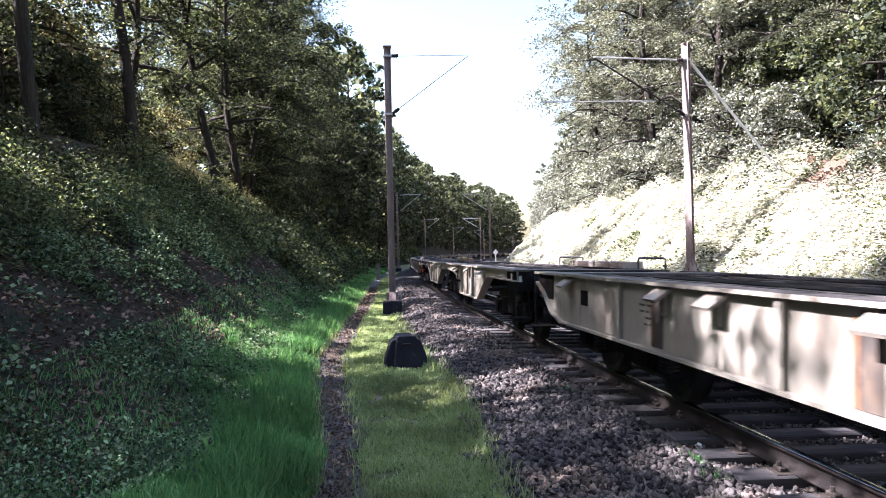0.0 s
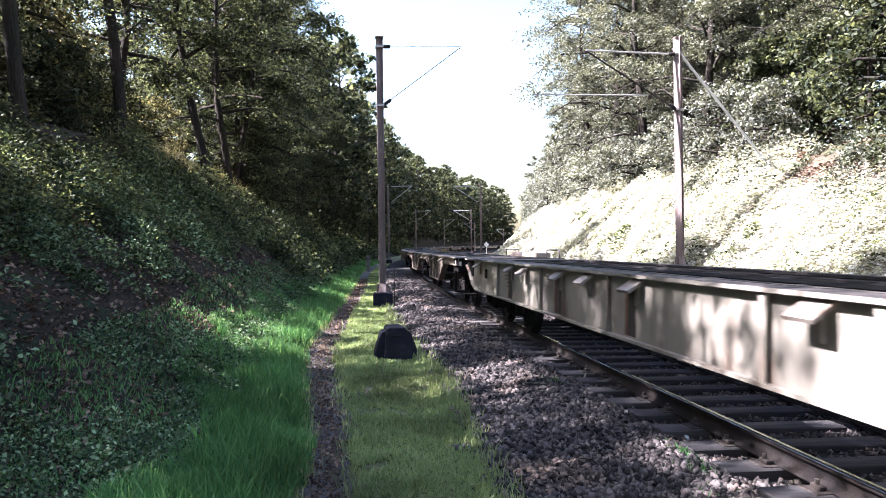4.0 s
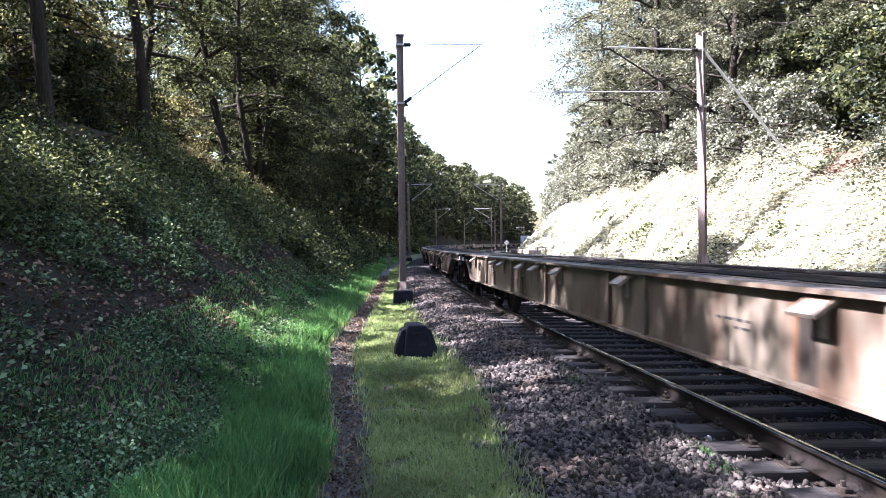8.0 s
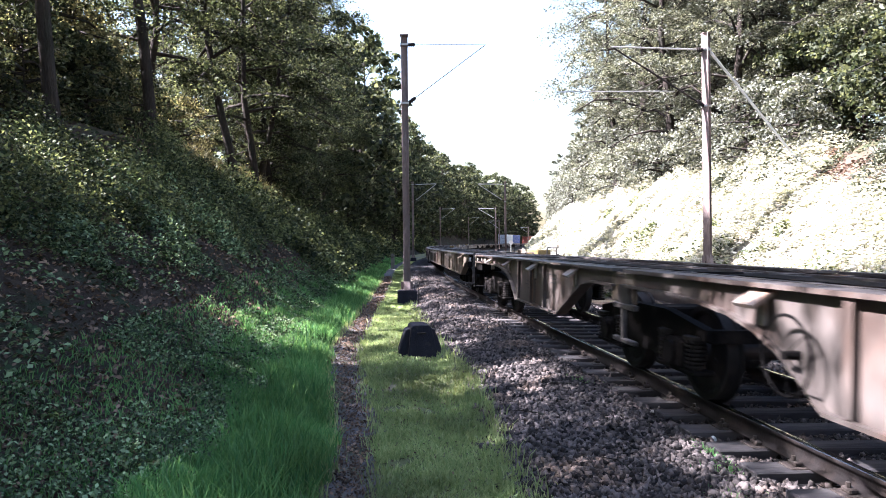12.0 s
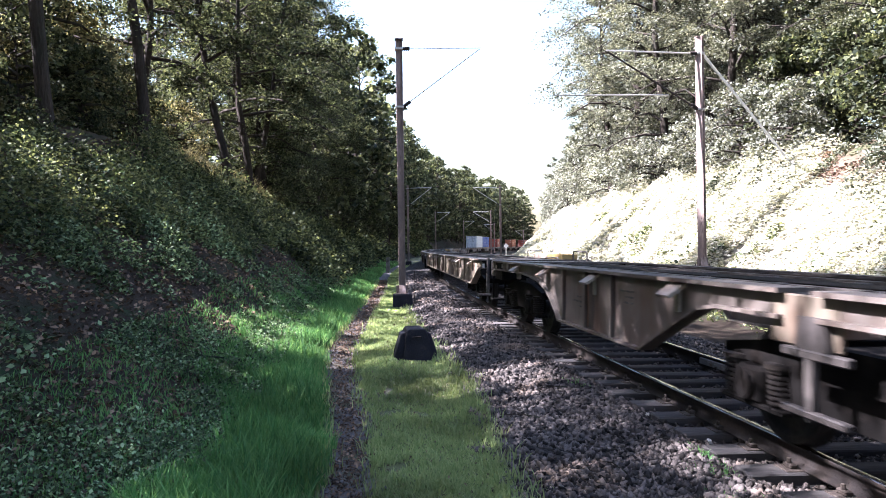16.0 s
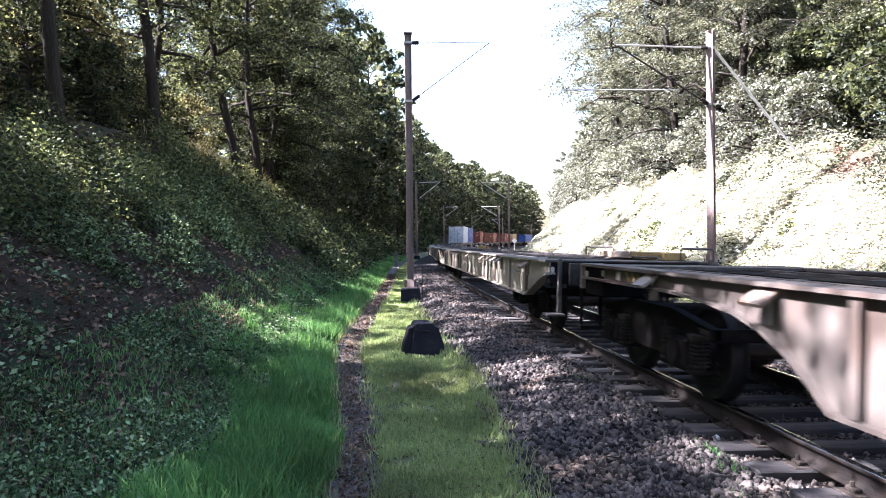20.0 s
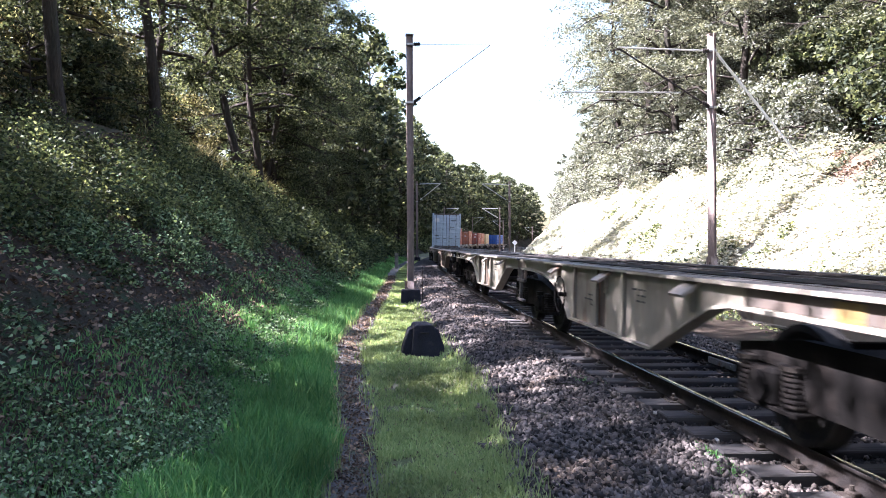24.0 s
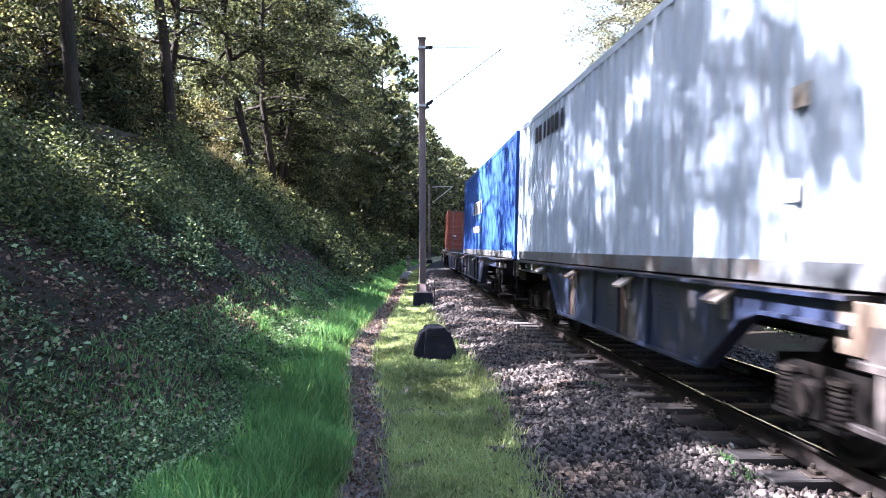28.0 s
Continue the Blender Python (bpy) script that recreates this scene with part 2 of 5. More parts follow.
M_MAST = material("mast_steel", (0.21, 0.155, 0.14), 0.6, 0.2, scale=3, fine=40, bump=0.25, var=0.3, second=(0.3, 0.235, 0.22), mask_scale=2.5, stretch=(1, 1, 0.2))
M_GALV = material("galvanised_steel", (0.45, 0.44, 0.42), 0.5, 0.6, scale=3, fine=40, bump=0.1, second=(0.3, 0.2, 0.14), mask=(0.58, 0.7), mask_scale=4)
M_CONCRETE = material("concrete", (0.2, 0.185, 0.165), 0.92, scale=3, fine=45, bump=0.5, var=0.3, second=(0.09, 0.085, 0.07), mask_scale=2.5)
M_BLOCK = material("dark_concrete", (0.028, 0.027, 0.036), 0.9, scale=3, fine=50, bump=0.5, var=0.4, second=(0.06, 0.055, 0.05), mask=(0.58, 0.72), mask_scale=4, spec=0.15)
WEAR = dict(scale=1.1, fine=14, bump=0.12, var=0.16, stretch=(1, 1, 0.35), mask_scale=1.6, coords="Object")
M_PAINT = material("grey_wagon_paint", (0.28, 0.25, 0.205), 0.6, second=(0.15, 0.1, 0.07), mask=(0.54, 0.65), **WEAR)
M_PAINT_BROWN = material("rusty_wagon_paint", (0.178, 0.146, 0.113), 0.65, second=(0.105, 0.066, 0.045), mask=(0.49, 0.6), **WEAR)
M_PAINT_DARK = material("sooty_wagon_paint", (0.12, 0.1, 0.088), 0.7, second=(0.09, 0.055, 0.04), mask=(0.46, 0.64), **WEAR)
M_PAINT_BLUE = material("blue_wagon_paint", (0.02, 0.028, 0.06), 0.5, second=(0.075, 0.068, 0.064), mask=(0.48, 0.64), **WEAR)
M_DECK = material("deck_steel", (0.05, 0.043, 0.041), 0.6, 0.1, scale=2, fine=20, bump=0.2, var=0.3, second=(0.11, 0.095, 0.088), mask_scale=3)
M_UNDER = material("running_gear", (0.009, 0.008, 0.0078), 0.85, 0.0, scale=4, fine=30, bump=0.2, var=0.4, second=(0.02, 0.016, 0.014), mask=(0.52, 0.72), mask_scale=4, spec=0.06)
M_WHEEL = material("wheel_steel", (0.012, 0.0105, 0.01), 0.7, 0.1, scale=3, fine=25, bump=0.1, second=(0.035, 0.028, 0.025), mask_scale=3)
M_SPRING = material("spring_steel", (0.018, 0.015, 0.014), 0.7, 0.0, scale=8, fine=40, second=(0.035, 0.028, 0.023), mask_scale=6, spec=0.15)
# worn paint, made paler by the sunlight put into its colour
M_FLAP = material("worn_sunlit_flap_paint", (0.31, 0.265, 0.22), 0.65, scale=3, fine=30, bump=0.15, second=(0.19, 0.115, 0.08), mask_scale=3)
M_POCKET = material("dark_pocket_steel", (0.05, 0.04, 0.034), 0.8, scale=3, fine=30, bump=0.15, second=(0.1, 0.07, 0.05), mask_scale=4, stretch=(1, 1, 0.4))
M_RUST = material("rusty_steel", (0.17, 0.085, 0.045), 0.8, scale=3, fine=30, bump=0.15, second=(0.09, 0.05, 0.032), mask_scale=5)
M_DRY = leaf_material("dry_grass", (0.16, 0.14, 0.07), (0.34, 0.3, 0.17), through=0.35)
M_RAILING = material("dark_rail_paint", (0.15, 0.16, 0.17), 0.6, scale=2, fine=30, bump=0.1, second=(0.09, 0.075, 0.065), mask_scale=2)
M_RED = material("red_paint", (0.42, 0.05, 0.04), 0.5, scale=3, fine=30, bump=0.1, second=(0.2, 0.05, 0.04), mask_scale=4)
M_YELLOW = material("yellow_paint", (0.3, 0.21, 0.075), 0.6, scale=3, fine=30, bump=0.1, second=(0.2, 0.14, 0.06), mask_scale=4)
M_CREAM = material("pale_paint", (0.5, 0.46, 0.4), 0.6, scale=3, fine=30, bump=0.1, second=(0.25, 0.2, 0.15), mask_scale=3)
M_WHITE = material("white_paint", (0.75, 0.75, 0.74), 0.5, var=0.06, bump=0.05)
M_BLACK = material("black_print", (0.03, 0.03, 0.032), 0.6, var=0.2, bump=0.05)
M_BOX_WHITE = material("pale_blue_container", (0.46, 0.54, 0.645), 0.5, second=(0.38, 0.42, 0.47), mask=(0.52, 0.72), **WEAR)
M_BOX_BLUE = material("blue_container", (0.03, 0.09, 0.33), 0.5, second=(0.05, 0.08, 0.2), mask=(0.55, 0.7), **WEAR)
M_BOX_RED = material("rust_red_container", (0.26, 0.065, 0.045), 0.55, second=(0.18, 0.06, 0.045), mask=(0.55, 0.7), **WEAR)
M_BOX_SAND = material("sand_container", (0.5, 0.36, 0.2), 0.55, second=(0.36, 0.24, 0.14), mask=(0.55, 0.7), **WEAR)
M_BOX_TAN = material("orange_container", (0.33, 0.12, 0.065), 0.55, second=(0.24, 0.1, 0.065), mask=(0.55, 0.7), **WEAR)


# ---- building helpers ----
def mesh_of(name, verts, faces, mats=(), idx=None, smooth=False):
    """Mesh from arrays: verts (n, 3), faces (m, k)."""
    me = bpy.data.meshes.new(name)
    verts, faces = np.asarray(verts, np.float32), np.asarray(faces, np.int32)
    me.vertices.add(len(verts))
    me.vertices.foreach_set("co", verts.ravel())
    k = faces.shape[1]
    me.loops.add(faces.size)
    me.loops.foreach_set("vertex_index", faces.ravel())
    me.polygons.add(len(faces))
    me.polygons.foreach_set("loop_start", np.arange(0, faces.size, k, dtype=np.int32))
    if idx is not None:
        me.polygons.foreach_set("material_index", np.asarray(idx, np.int32))
    for m in mats:
        me.materials.append(m)
    me.update(calc_edges=True)
    if smooth:
        me.polygons.foreach_set("use_smooth", np.ones(len(faces), bool))
    return me


def part(name, bm, mat, parent, label="", loc=None, smooth=False):
    """Links a bmesh as one mesh object under a thing or a part."""
    me = bpy.data.meshes.new(name)
    bm.normal_update()
    bm.to_mesh(me)
    bm.free()
    if smooth:
        for p in me.polygons:
            p.use_smooth = True
    me.materials.append(mat)
    return share(name, me, parent, label, loc)


def share(name, me, parent, label="", m=None):
    ob = new(name, me)
    ob.parent = parent
    if m is not None:
        ob.matrix_basis = m if isinstance(m, Matrix) else Matrix.Translation(m)
    if label:
        ob["label"] = label
    return ob


def box(bm, x0, x1, y0, y1, z0, z1, bevel=0.0):
    geo = bmesh.ops.create_cube(bm, size=1.0, matrix=Matrix.Translation(((x0 + x1) / 2, (y0 + y1) / 2, (z0 + z1) / 2)) @ Matrix.Diagonal((x1 - x0, y1 - y0, z1 - z0, 1)))
    if bevel:
        es = list({e for v in geo["verts"] for e in v.link_edges})
        bmesh.ops.bevel(bm, geom=es, offset=bevel, segments=1, affect="EDGES")
    return bm


def rod(bm, a, b, r, n=8, r2=None):
    """Round bar from a to b."""
    a, b = Vector(a), Vector(b)
    m = Matrix.Translation((a + b) / 2) @ (b - a).to_track_quat("Z", "Y").to_matrix().to_4x4()
    bmesh.ops.create_cone(bm, cap_ends=True, segments=n, radius1=r, radius2=r if r2 is None else r2, depth=(b - a).length, matrix=m)
    return bm


def prism(bm, poly, x0, x1):
    """A polygon of (y, z) made solid between x0 and x1."""
    a = [bm.verts.new((x0, y, z)) for y, z in poly]
    b = [bm.verts.new((x1, y, z)) for y, z in poly]
    n = len(poly)
    bm.faces.new(a), bm.faces.new(b[::-1])
    for i in range(n):
        bm.faces.new((a[i], b[i], b[(i + 1) % n], a[(i + 1) % n]))
    bmesh.ops.recalc_face_normals(bm, faces=bm.faces)
    return bm


def B():
    return bmesh.new()

# ---- ground: one sheet that follows the line ----
def spaced(*runs):
    out = []
    for a, b, d in runs:
        out += list(np.arange(a, b - 1e-6, d))
    return np.array(out + [runs[-1][1]])


def build_ground():
    ss = spaced((-150, -30, 12), (-30, 2, 0.8), (2, 16, 0.14), (16, 32, 0.3), (32, 80, 0.8), (80, 300, 3), (300, 620, 16))
    oo = spaced((-400, -60, 40), (-60, -14, 4), (-14, -6.6, 0.35), (-6.6, -0.8, 0.11), (-0.8, 0.8, 0.4), (0.8, 1.6, 0.1), (1.6, 6.4, 0.4), (6.4, 19, 0.35), (19, 60, 4), (60, 400, 40))
    S, O = np.meshgrid(ss, oo, indexing="ij")
    x, y, _, _ = line_pos(S, O)
    z = ground_z(S, O)
    verts = np.stack([x, y, z], -1).reshape(-1, 3)
    n, m = len(ss), len(oo)
    i, j = np.meshgrid(np.arange(n - 1), np.arange(m - 1), indexing="ij")
    a = (i * m + j).ravel()
    faces = np.stack([a, a + 1, a + m + 1, a + m], 1)
    sc, oc = (S[:-1, :-1] + S[1:, 1:]) / 2, (O[:-1, :-1] + O[1:, 1:]) / 2
    edge = oc + 0.13 * smooth_noise(sc, oc, 0.9, 11) + 0.08 * smooth_noise(sc, oc, 0.3, 12)
    mid = path_mid(sc)
    edge = np.where(oc > 3.0, edge - widen(sc), edge)
    # 2.2 to 7.3: dark bank soil painted in for the shade beyond the track
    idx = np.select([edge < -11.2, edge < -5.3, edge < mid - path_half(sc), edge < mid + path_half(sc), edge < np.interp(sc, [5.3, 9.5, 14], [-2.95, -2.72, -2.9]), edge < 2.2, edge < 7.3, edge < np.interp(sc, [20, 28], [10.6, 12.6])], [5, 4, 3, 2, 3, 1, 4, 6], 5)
    me = mesh_of("ground", verts, faces, [M_FOREST, M_BALLAST, M_PATH, M_SOIL, M_LITTER, M_FOREST, M_SOIL_SUNLIT], idx.ravel(), True)
    return tagged(new("ground", me), "railway cutting with ballast, dirt path and leafy banks", "ground", kind="structure")


build_ground()

# ---- railway track ----
GAUGE_C = 0.752
SLEEPER_FIRST, SLEEPER_STEP = 0.86, 0.56


def build_track():
    root = tagged(new("railway_track"), "single railway track on weathered sleepers in ballast", "track", kind="structure")
    prof = [(-0.062, -0.16), (0.062, -0.16), (0.062, -0.148), (0.012, -0.125), (0.009, -0.045), (0.035, -0.032), (0.035, -0.004), (0.028, 0.0), (-0.028, 0.0), (-0.035, -0.004), (-0.035, -0.032), (-0.009, -0.045), (-0.012, -0.125), (-0.062, -0.148)]
    ss = spaced((-60, 12, 4), (12, 320, 2.5), (320, 560, 6))
    for side in (-1, 1):
        rings = []
        for px, pz in prof:
            o = side * GAUGE_C + px
            x, y, z, _ = line_pos(ss, o, pz - o * math.sin(radians(CANT)))
            rings.append(np.stack([x, y, z], 1))
        V = np.stack(rings, 1)
        n, m = len(ss), len(prof)
        i, j = np.meshgrid(np.arange(n - 1), np.arange(m), indexing="ij")
        a, b = (i * m + j).ravel(), (i * m + (j + 1) % m).ravel()
        F = np.stack([a, a + m, b + m, b], 1)
        idx = np.isin(j.ravel(), (6, 7, 8)).astype(int)
        me = mesh_of("rail", V.reshape(-1, 3), F, [M_RAIL, M_SHINE], idx)
        share("rail", me, root, "rusty steel rail with a polished running surface")
    bm = B()
    box(bm, -1.22, 1.22, -0.125, 0.125, -0.31, -0.165, 0.012)
    sl = bpy.data.meshes.new("sleeper")
    bm.to_mesh(sl), bm.free()
    sl.materials.append(M_SLEEPER)
    bm = B()
    box(bm, -0.17, 0.17, -0.09, 0.09, -0.168, -0.155, 0.004)
    for sx in (-1, 1):
        box(bm, sx * 0.09 - 0.03, sx * 0.09 + 0.03, -0.05, 0.05, -0.156, -0.12, 0.008)
        rod(bm, (sx * 0.1, 0, -0.13), (sx * 0.1, 0, -0.085), 0.016, 6)
    cl = bpy.data.meshes.new("rail_clip")
    bm.to_mesh(cl), bm.free()
    cl.materials.append(M_CLIP)
    for s in (8.9, 26.9, 44.9):
        x, y, z, h = line_pos(s, GAUGE_C)
        bm = box(B(), -0.055, -0.012, -0.35, 0.35, -0.128, -0.045, 0.006)
        box(bm, 0.012, 0.055, -0.35, 0.35, -0.128, -0.045, 0.006)
        for q in (-0.27, -0.09, 0.09, 0.27):
            rod(bm, (-0.07, q, -0.085), (0.07, q, -0.085), 0.016, 6)
        part("fishplate", bm, M_GALV, root, "pale bolted fishplate", pose(float(x), float(y), float(z) - GAUGE_C * math.sin(radians(CANT)), 0, CANT, math.degrees(float(h))))
    rnd = random.Random(5)
    for k in range(290):
        s = SLEEPER_FIRST + k * SLEEPER_STEP
        x, y, z, h = line_pos(s, rnd.uniform(-0.03, 0.03))
        m = pose(float(x), float(y), float(z) + rnd.uniform(-0.008, 0.006), 0, CANT, math.degrees(float(h)) + rnd.uniform(-0.8, 0.8))
        ob = share("sleeper", sl, root, m=m)
        if s < 36:
            for side in (-1, 1):
                share("rail_clip", cl, ob, m=Matrix.Translation((side * GAUGE_C, 0, 0)))
    return root


build_track()


# ---- overhead line masts ----
def i_beam(bm, h, w=0.21, d=0.22, t=0.02):
    """H section, its flanges across the line, as one solid."""
    a, b, c = w / 2, d / 2, t / 2
    pts = [(-a, -b), (-a + t, -b), (-a + t, -c), (a - t, -c), (a - t, -b), (a, -b), (a, b), (a - t, b), (a - t, c), (-a + t, c), (-a + t, b), (-a, b)]
    lo, hi = [bm.verts.new((x, y, 0)) for x, y in pts], [bm.verts.new((x, y, h)) for x, y in pts]
    for k in range(12):
        bm.faces.new((lo[k], lo[(k + 1) % 12], hi[(k + 1) % 12], hi[k]))
    for ring in (lo, hi):
        for q in ((0, 1, 10, 11), (1, 2, 9, 10), (2, 3, 8, 9), (3, 4, 7, 8), (4, 5, 6, 7)):
            bm.faces.new([ring[i] for i in q])
    bmesh.ops.recalc_face_normals(bm, faces=bm.faces)
    return bm


def build_mast(s, o, top, arm=1, foot=None, label="", reach=4.2, plain=False, stay=None, spin=0.0, turn=0.0, arm_z=None, tube=1.0):
    """A steel mast; arm +1 reaches to the right of the line, -1 to the left, 0: none."""
    g = float(ground_z(s, o))
    root = tagged(new("overhead_line_mast"), label, "mast", group="overhead line masts")
    root.matrix_basis = on_line(s, o, 0, turn)
    root.location.z = g
    h = top - g
    part("column", i_beam(B(), h - 0.42), M_MAST, root, loc=pose(0, 0, 0.42, 0, 0, spin))
    bm = B()
    geo = bmesh.ops.create_cube(bm, size=1.0, matrix=Matrix.Translation((0, 0, 0.12)) @ Matrix.Diagonal((0.64, 0.64, 0.62, 1)))
    for v in geo["verts"]:
        if v.co.z > 0.2:
            v.co.x *= 0.93
            v.co.y *= 0.93
    bmesh.ops.bevel(bm, geom=list(bm.edges), offset=0.025, segments=2, affect="EDGES")
    part("foundation", bm, M_BLOCK, root, "dark concrete foundation block")
    bm = B()
    box(bm, -0.2, 0.2, -0.2, 0.2, 0.43, 0.455)
    for sx in (-1, 1):
        prism(bm, [(-0.012, 0.455), (0.012, 0.455), (0.012, 0.7), (-0.012, 0.7)], sx * 0.105, sx * 0.19)
        prism(bm, [(sx * 0.11, 0.455), (sx * 0.19, 0.455), (sx * 0.11, 0.72)], -0.1, 0.1)
    part("base_plate", bm, M_MAST, root)
    if not plain:
        for sx in (-1, 1):
            for sy in (-1, 1):
                bm = rod(B(), (sx * 0.16, sy * 0.16, 0.45), (sx * 0.16, sy * 0.16, 0.53), 0.018, 6)
                part("bolt", bm, M_CLIP, root)
    bm = box(B(), -0.13, 0.13, -0.13, 0.13, h - 0.03, h + 0.0)
    part("cap", bm, M_MAST, root)
    if arm:
        za = h - 0.32 if arm_z is None else arm_z - g
        bm = rod(B(), (arm * 0.1, -0.05, za), (arm * reach * 0.64, -0.05, za + 0.06), (0.028 if stay else 0.045) * tube, 8)
        part("top_tube", bm, M_GALV, root, "galvanised cantilever tube")
        bm = rod(B(), (arm * 0.1, -0.05, za - 1.85), (arm * reach * 0.63, -0.05, za + 0.02), (0.03 if stay else 0.04) * tube, 8)
        part("stay_tube", bm, stay or M_GALV, root, "rusty diagonal cantilever tube" if stay else "galvanised diagonal cantilever tube")
        bm = rod(B(), (arm * reach * 0.22, -0.05, za - 1.38), (arm * reach, -0.05, za - 1.42), 0.022 * tube, 8)
        if stay and tube > 0.6:
            part("registration_tube", bm, M_GALV, root)
        else:
            bm.free()
        for zz in (za, za - 1.85):
            bm = B()
            rod(bm, (arm * 0.1, -0.05, zz), (arm * 0.34, -0.05, zz + (0.02 if zz == za else 0.17)), 0.05, 10)
            for q in range(3):
                f = 0.16 + q * 0.06
                zf = zz + (0.0 if zz == za else (f - 0.1) * 0.7)
                rod(bm, (arm * f, -0.05, zf), (arm * (f + 0.02), -0.05, zf + 0.004), 0.075, 10)
            part("insulator", bm, M_RAIL, root, "brown ribbed insulator")
            bm = box(B(), -0.125, 0.125, -0.125, 0.125, zz - 0.03, zz + 0.03)
            part("clamp", bm, M_GALV, root)
    return root


def build_masts():
    rust = "rust-brown steel mast on a concrete block beside the path"
    build_mast(21.7, -2.97, 8.25, arm=1, label=rust, reach=4.1, tube=0.35, stay=M_RAIL)
    build_mast(73.0, -3.0, 8.4, arm=1, label="grey steel mast with a cantilever beside the track", reach=4.0)
    build_mast(123.3, -3.0, 8.4, arm=1, label="grey steel mast with a cantilever beside the track", reach=4.2, plain=True)
    build_mast(171.0, -3.0, 8.6, arm=1, label="grey steel mast with a cantilever beside the track", reach=4.2, plain=True)
    build_mast(21.7, 7.0, 8.47, arm=-1, label="sunlit steel mast with a cantilever at the foot of the bank", reach=5.0, stay=M_RAIL, spin=45, arm_z=7.9)
    build_mast(74.0, 7.0, 8.4, arm=-1, label="steel mast with a small plate at the foot of the bank", reach=4.6)
    build_mast(124.0, 7.0, 8.4, arm=-1, label="pale steel mast with a cantilever beyond the track", reach=5.0, plain=True)
    build_mast(230.0, 5.0, 7.4, arm=-1, label="pale steel mast with a cantilever beyond the track", reach=4.0, plain=True)
    build_mast(168.0, 5.0, 7.6, arm=-1, label="pale steel mast with a cantilever beyond the track", reach=4.0, plain=True)


build_masts()


def build_block():
    """The dark concrete block with sloping sides beside the path."""
    s, o = 11.6, -3.2
    root = tagged(new("concrete_block"), "dark concrete block with sloping sides beside the ballast", "concrete block")
    root.matrix_basis = on_line(s, o, 0, 4)
    root.location.z = float(ground_z(s, o)) - 0.01
    bm = B()
    def slab(outline, y0, y1):
        va, vb = [bm.verts.new((x, y0, z)) for x, z in outline], [bm.verts.new((x * 0.94, y1, z)) for x, z in outline]
        bm.faces.new(va), bm.faces.new(vb[::-1])
        for i in range(len(va)):
            bm.faces.new((va[i], vb[i], vb[(i + 1) % len(va)], va[(i + 1) % len(va)]))
        bmesh.ops.recalc_face_normals(bm, faces=bm.faces)
        bmesh.ops.bevel(bm, geom=list(bm.edges), offset=0.014, segments=1, affect="EDGES")
        return bm

    part("body", slab([(-0.22, 0.0), (0.25, 0.0), (0.23, 0.3), (0.17, 0.51), (0.13, 0.55), (-0.13, 0.55), (-0.17, 0.52)], -0.28, 0.26), M_BLOCK, root)
    for sx in (-1, 1):
        bm = B()
        part("wing", slab([(sx * 0.19, 0.0), (sx * 0.37, 0.0), (sx * 0.355, 0.16), (sx * 0.25, 0.46), (sx * 0.15, 0.5)], -0.16, 0.2), M_BLOCK, root)
    bm = B()
    rod(bm, (-0.06, -0.31, 0.42), (0.06, -0.31, 0.42), 0.016, 6)
    for sx in (-1, 1):
        rod(bm, (sx * 0.06, -0.31, 0.42), (sx * 0.06, -0.27, 0.42), 0.016, 6)
    part("lifting_eye", bm, M_RAIL, root)


build_block()

# ---- trees ----
def leaf_quads(rs, centres, size, up=0.35, aspect=0.62):
    """Diamond leaves, folded a little, at the centres: verts and faces."""
    n = len(centres)
    nrm = rs.normal(size=(n, 3))
    nrm[:, 2] = np.abs(nrm[:, 2]) + up
    nrm /= np.linalg.norm(nrm, axis=1)[:, None]
    a = np.cross(nrm, rs.normal(size=(n, 3)))
    a /= np.linalg.norm(a, axis=1)[:, None] + 1e-9
    b = np.cross(nrm, a)
    s = (size * rs.uniform(0.55, 1.35, n))[:, None]
    v = np.empty((n, 4, 3))
    v[:, 0], v[:, 2] = centres - a * s, centres + a * s
    v[:, 1] = centres + b * s * aspect + nrm * s * 0.22
    v[:, 3] = centres - b * s * aspect + nrm * s * 0.22
    return v.reshape(-1, 3), np.arange(n * 4).reshape(n, 4)


def limb_mesh(paths, sides=7):
    """Tapered tubes through points with radii."""
    V, F = [], []
    for pts in paths:
        base = len(V)
        for k, (p, r) in enumerate(pts):
            q = pts[min(k + 1, len(pts) - 1)][0] - pts[max(k - 1, 0)][0]
            q = q / (np.linalg.norm(q) + 1e-9)
            u = np.cross(q, (0.31, 0.95, 0.05))
            u /= np.linalg.norm(u) + 1e-9
            w = np.cross(q, u)
            for i in range(sides):
                a = 6.2832 * i / sides
                V.append(p + r * (u * math.cos(a) + w * math.sin(a)))
        for k in range(len(pts) - 1):
            for i in range(sides):
                F.append((base + k * sides + i, base + k * sides + (i + 1) % sides, base + (k + 1) * sides + (i + 1) % sides, base + (k + 1) * sides + i))
    return np.array(V), np.array(F)


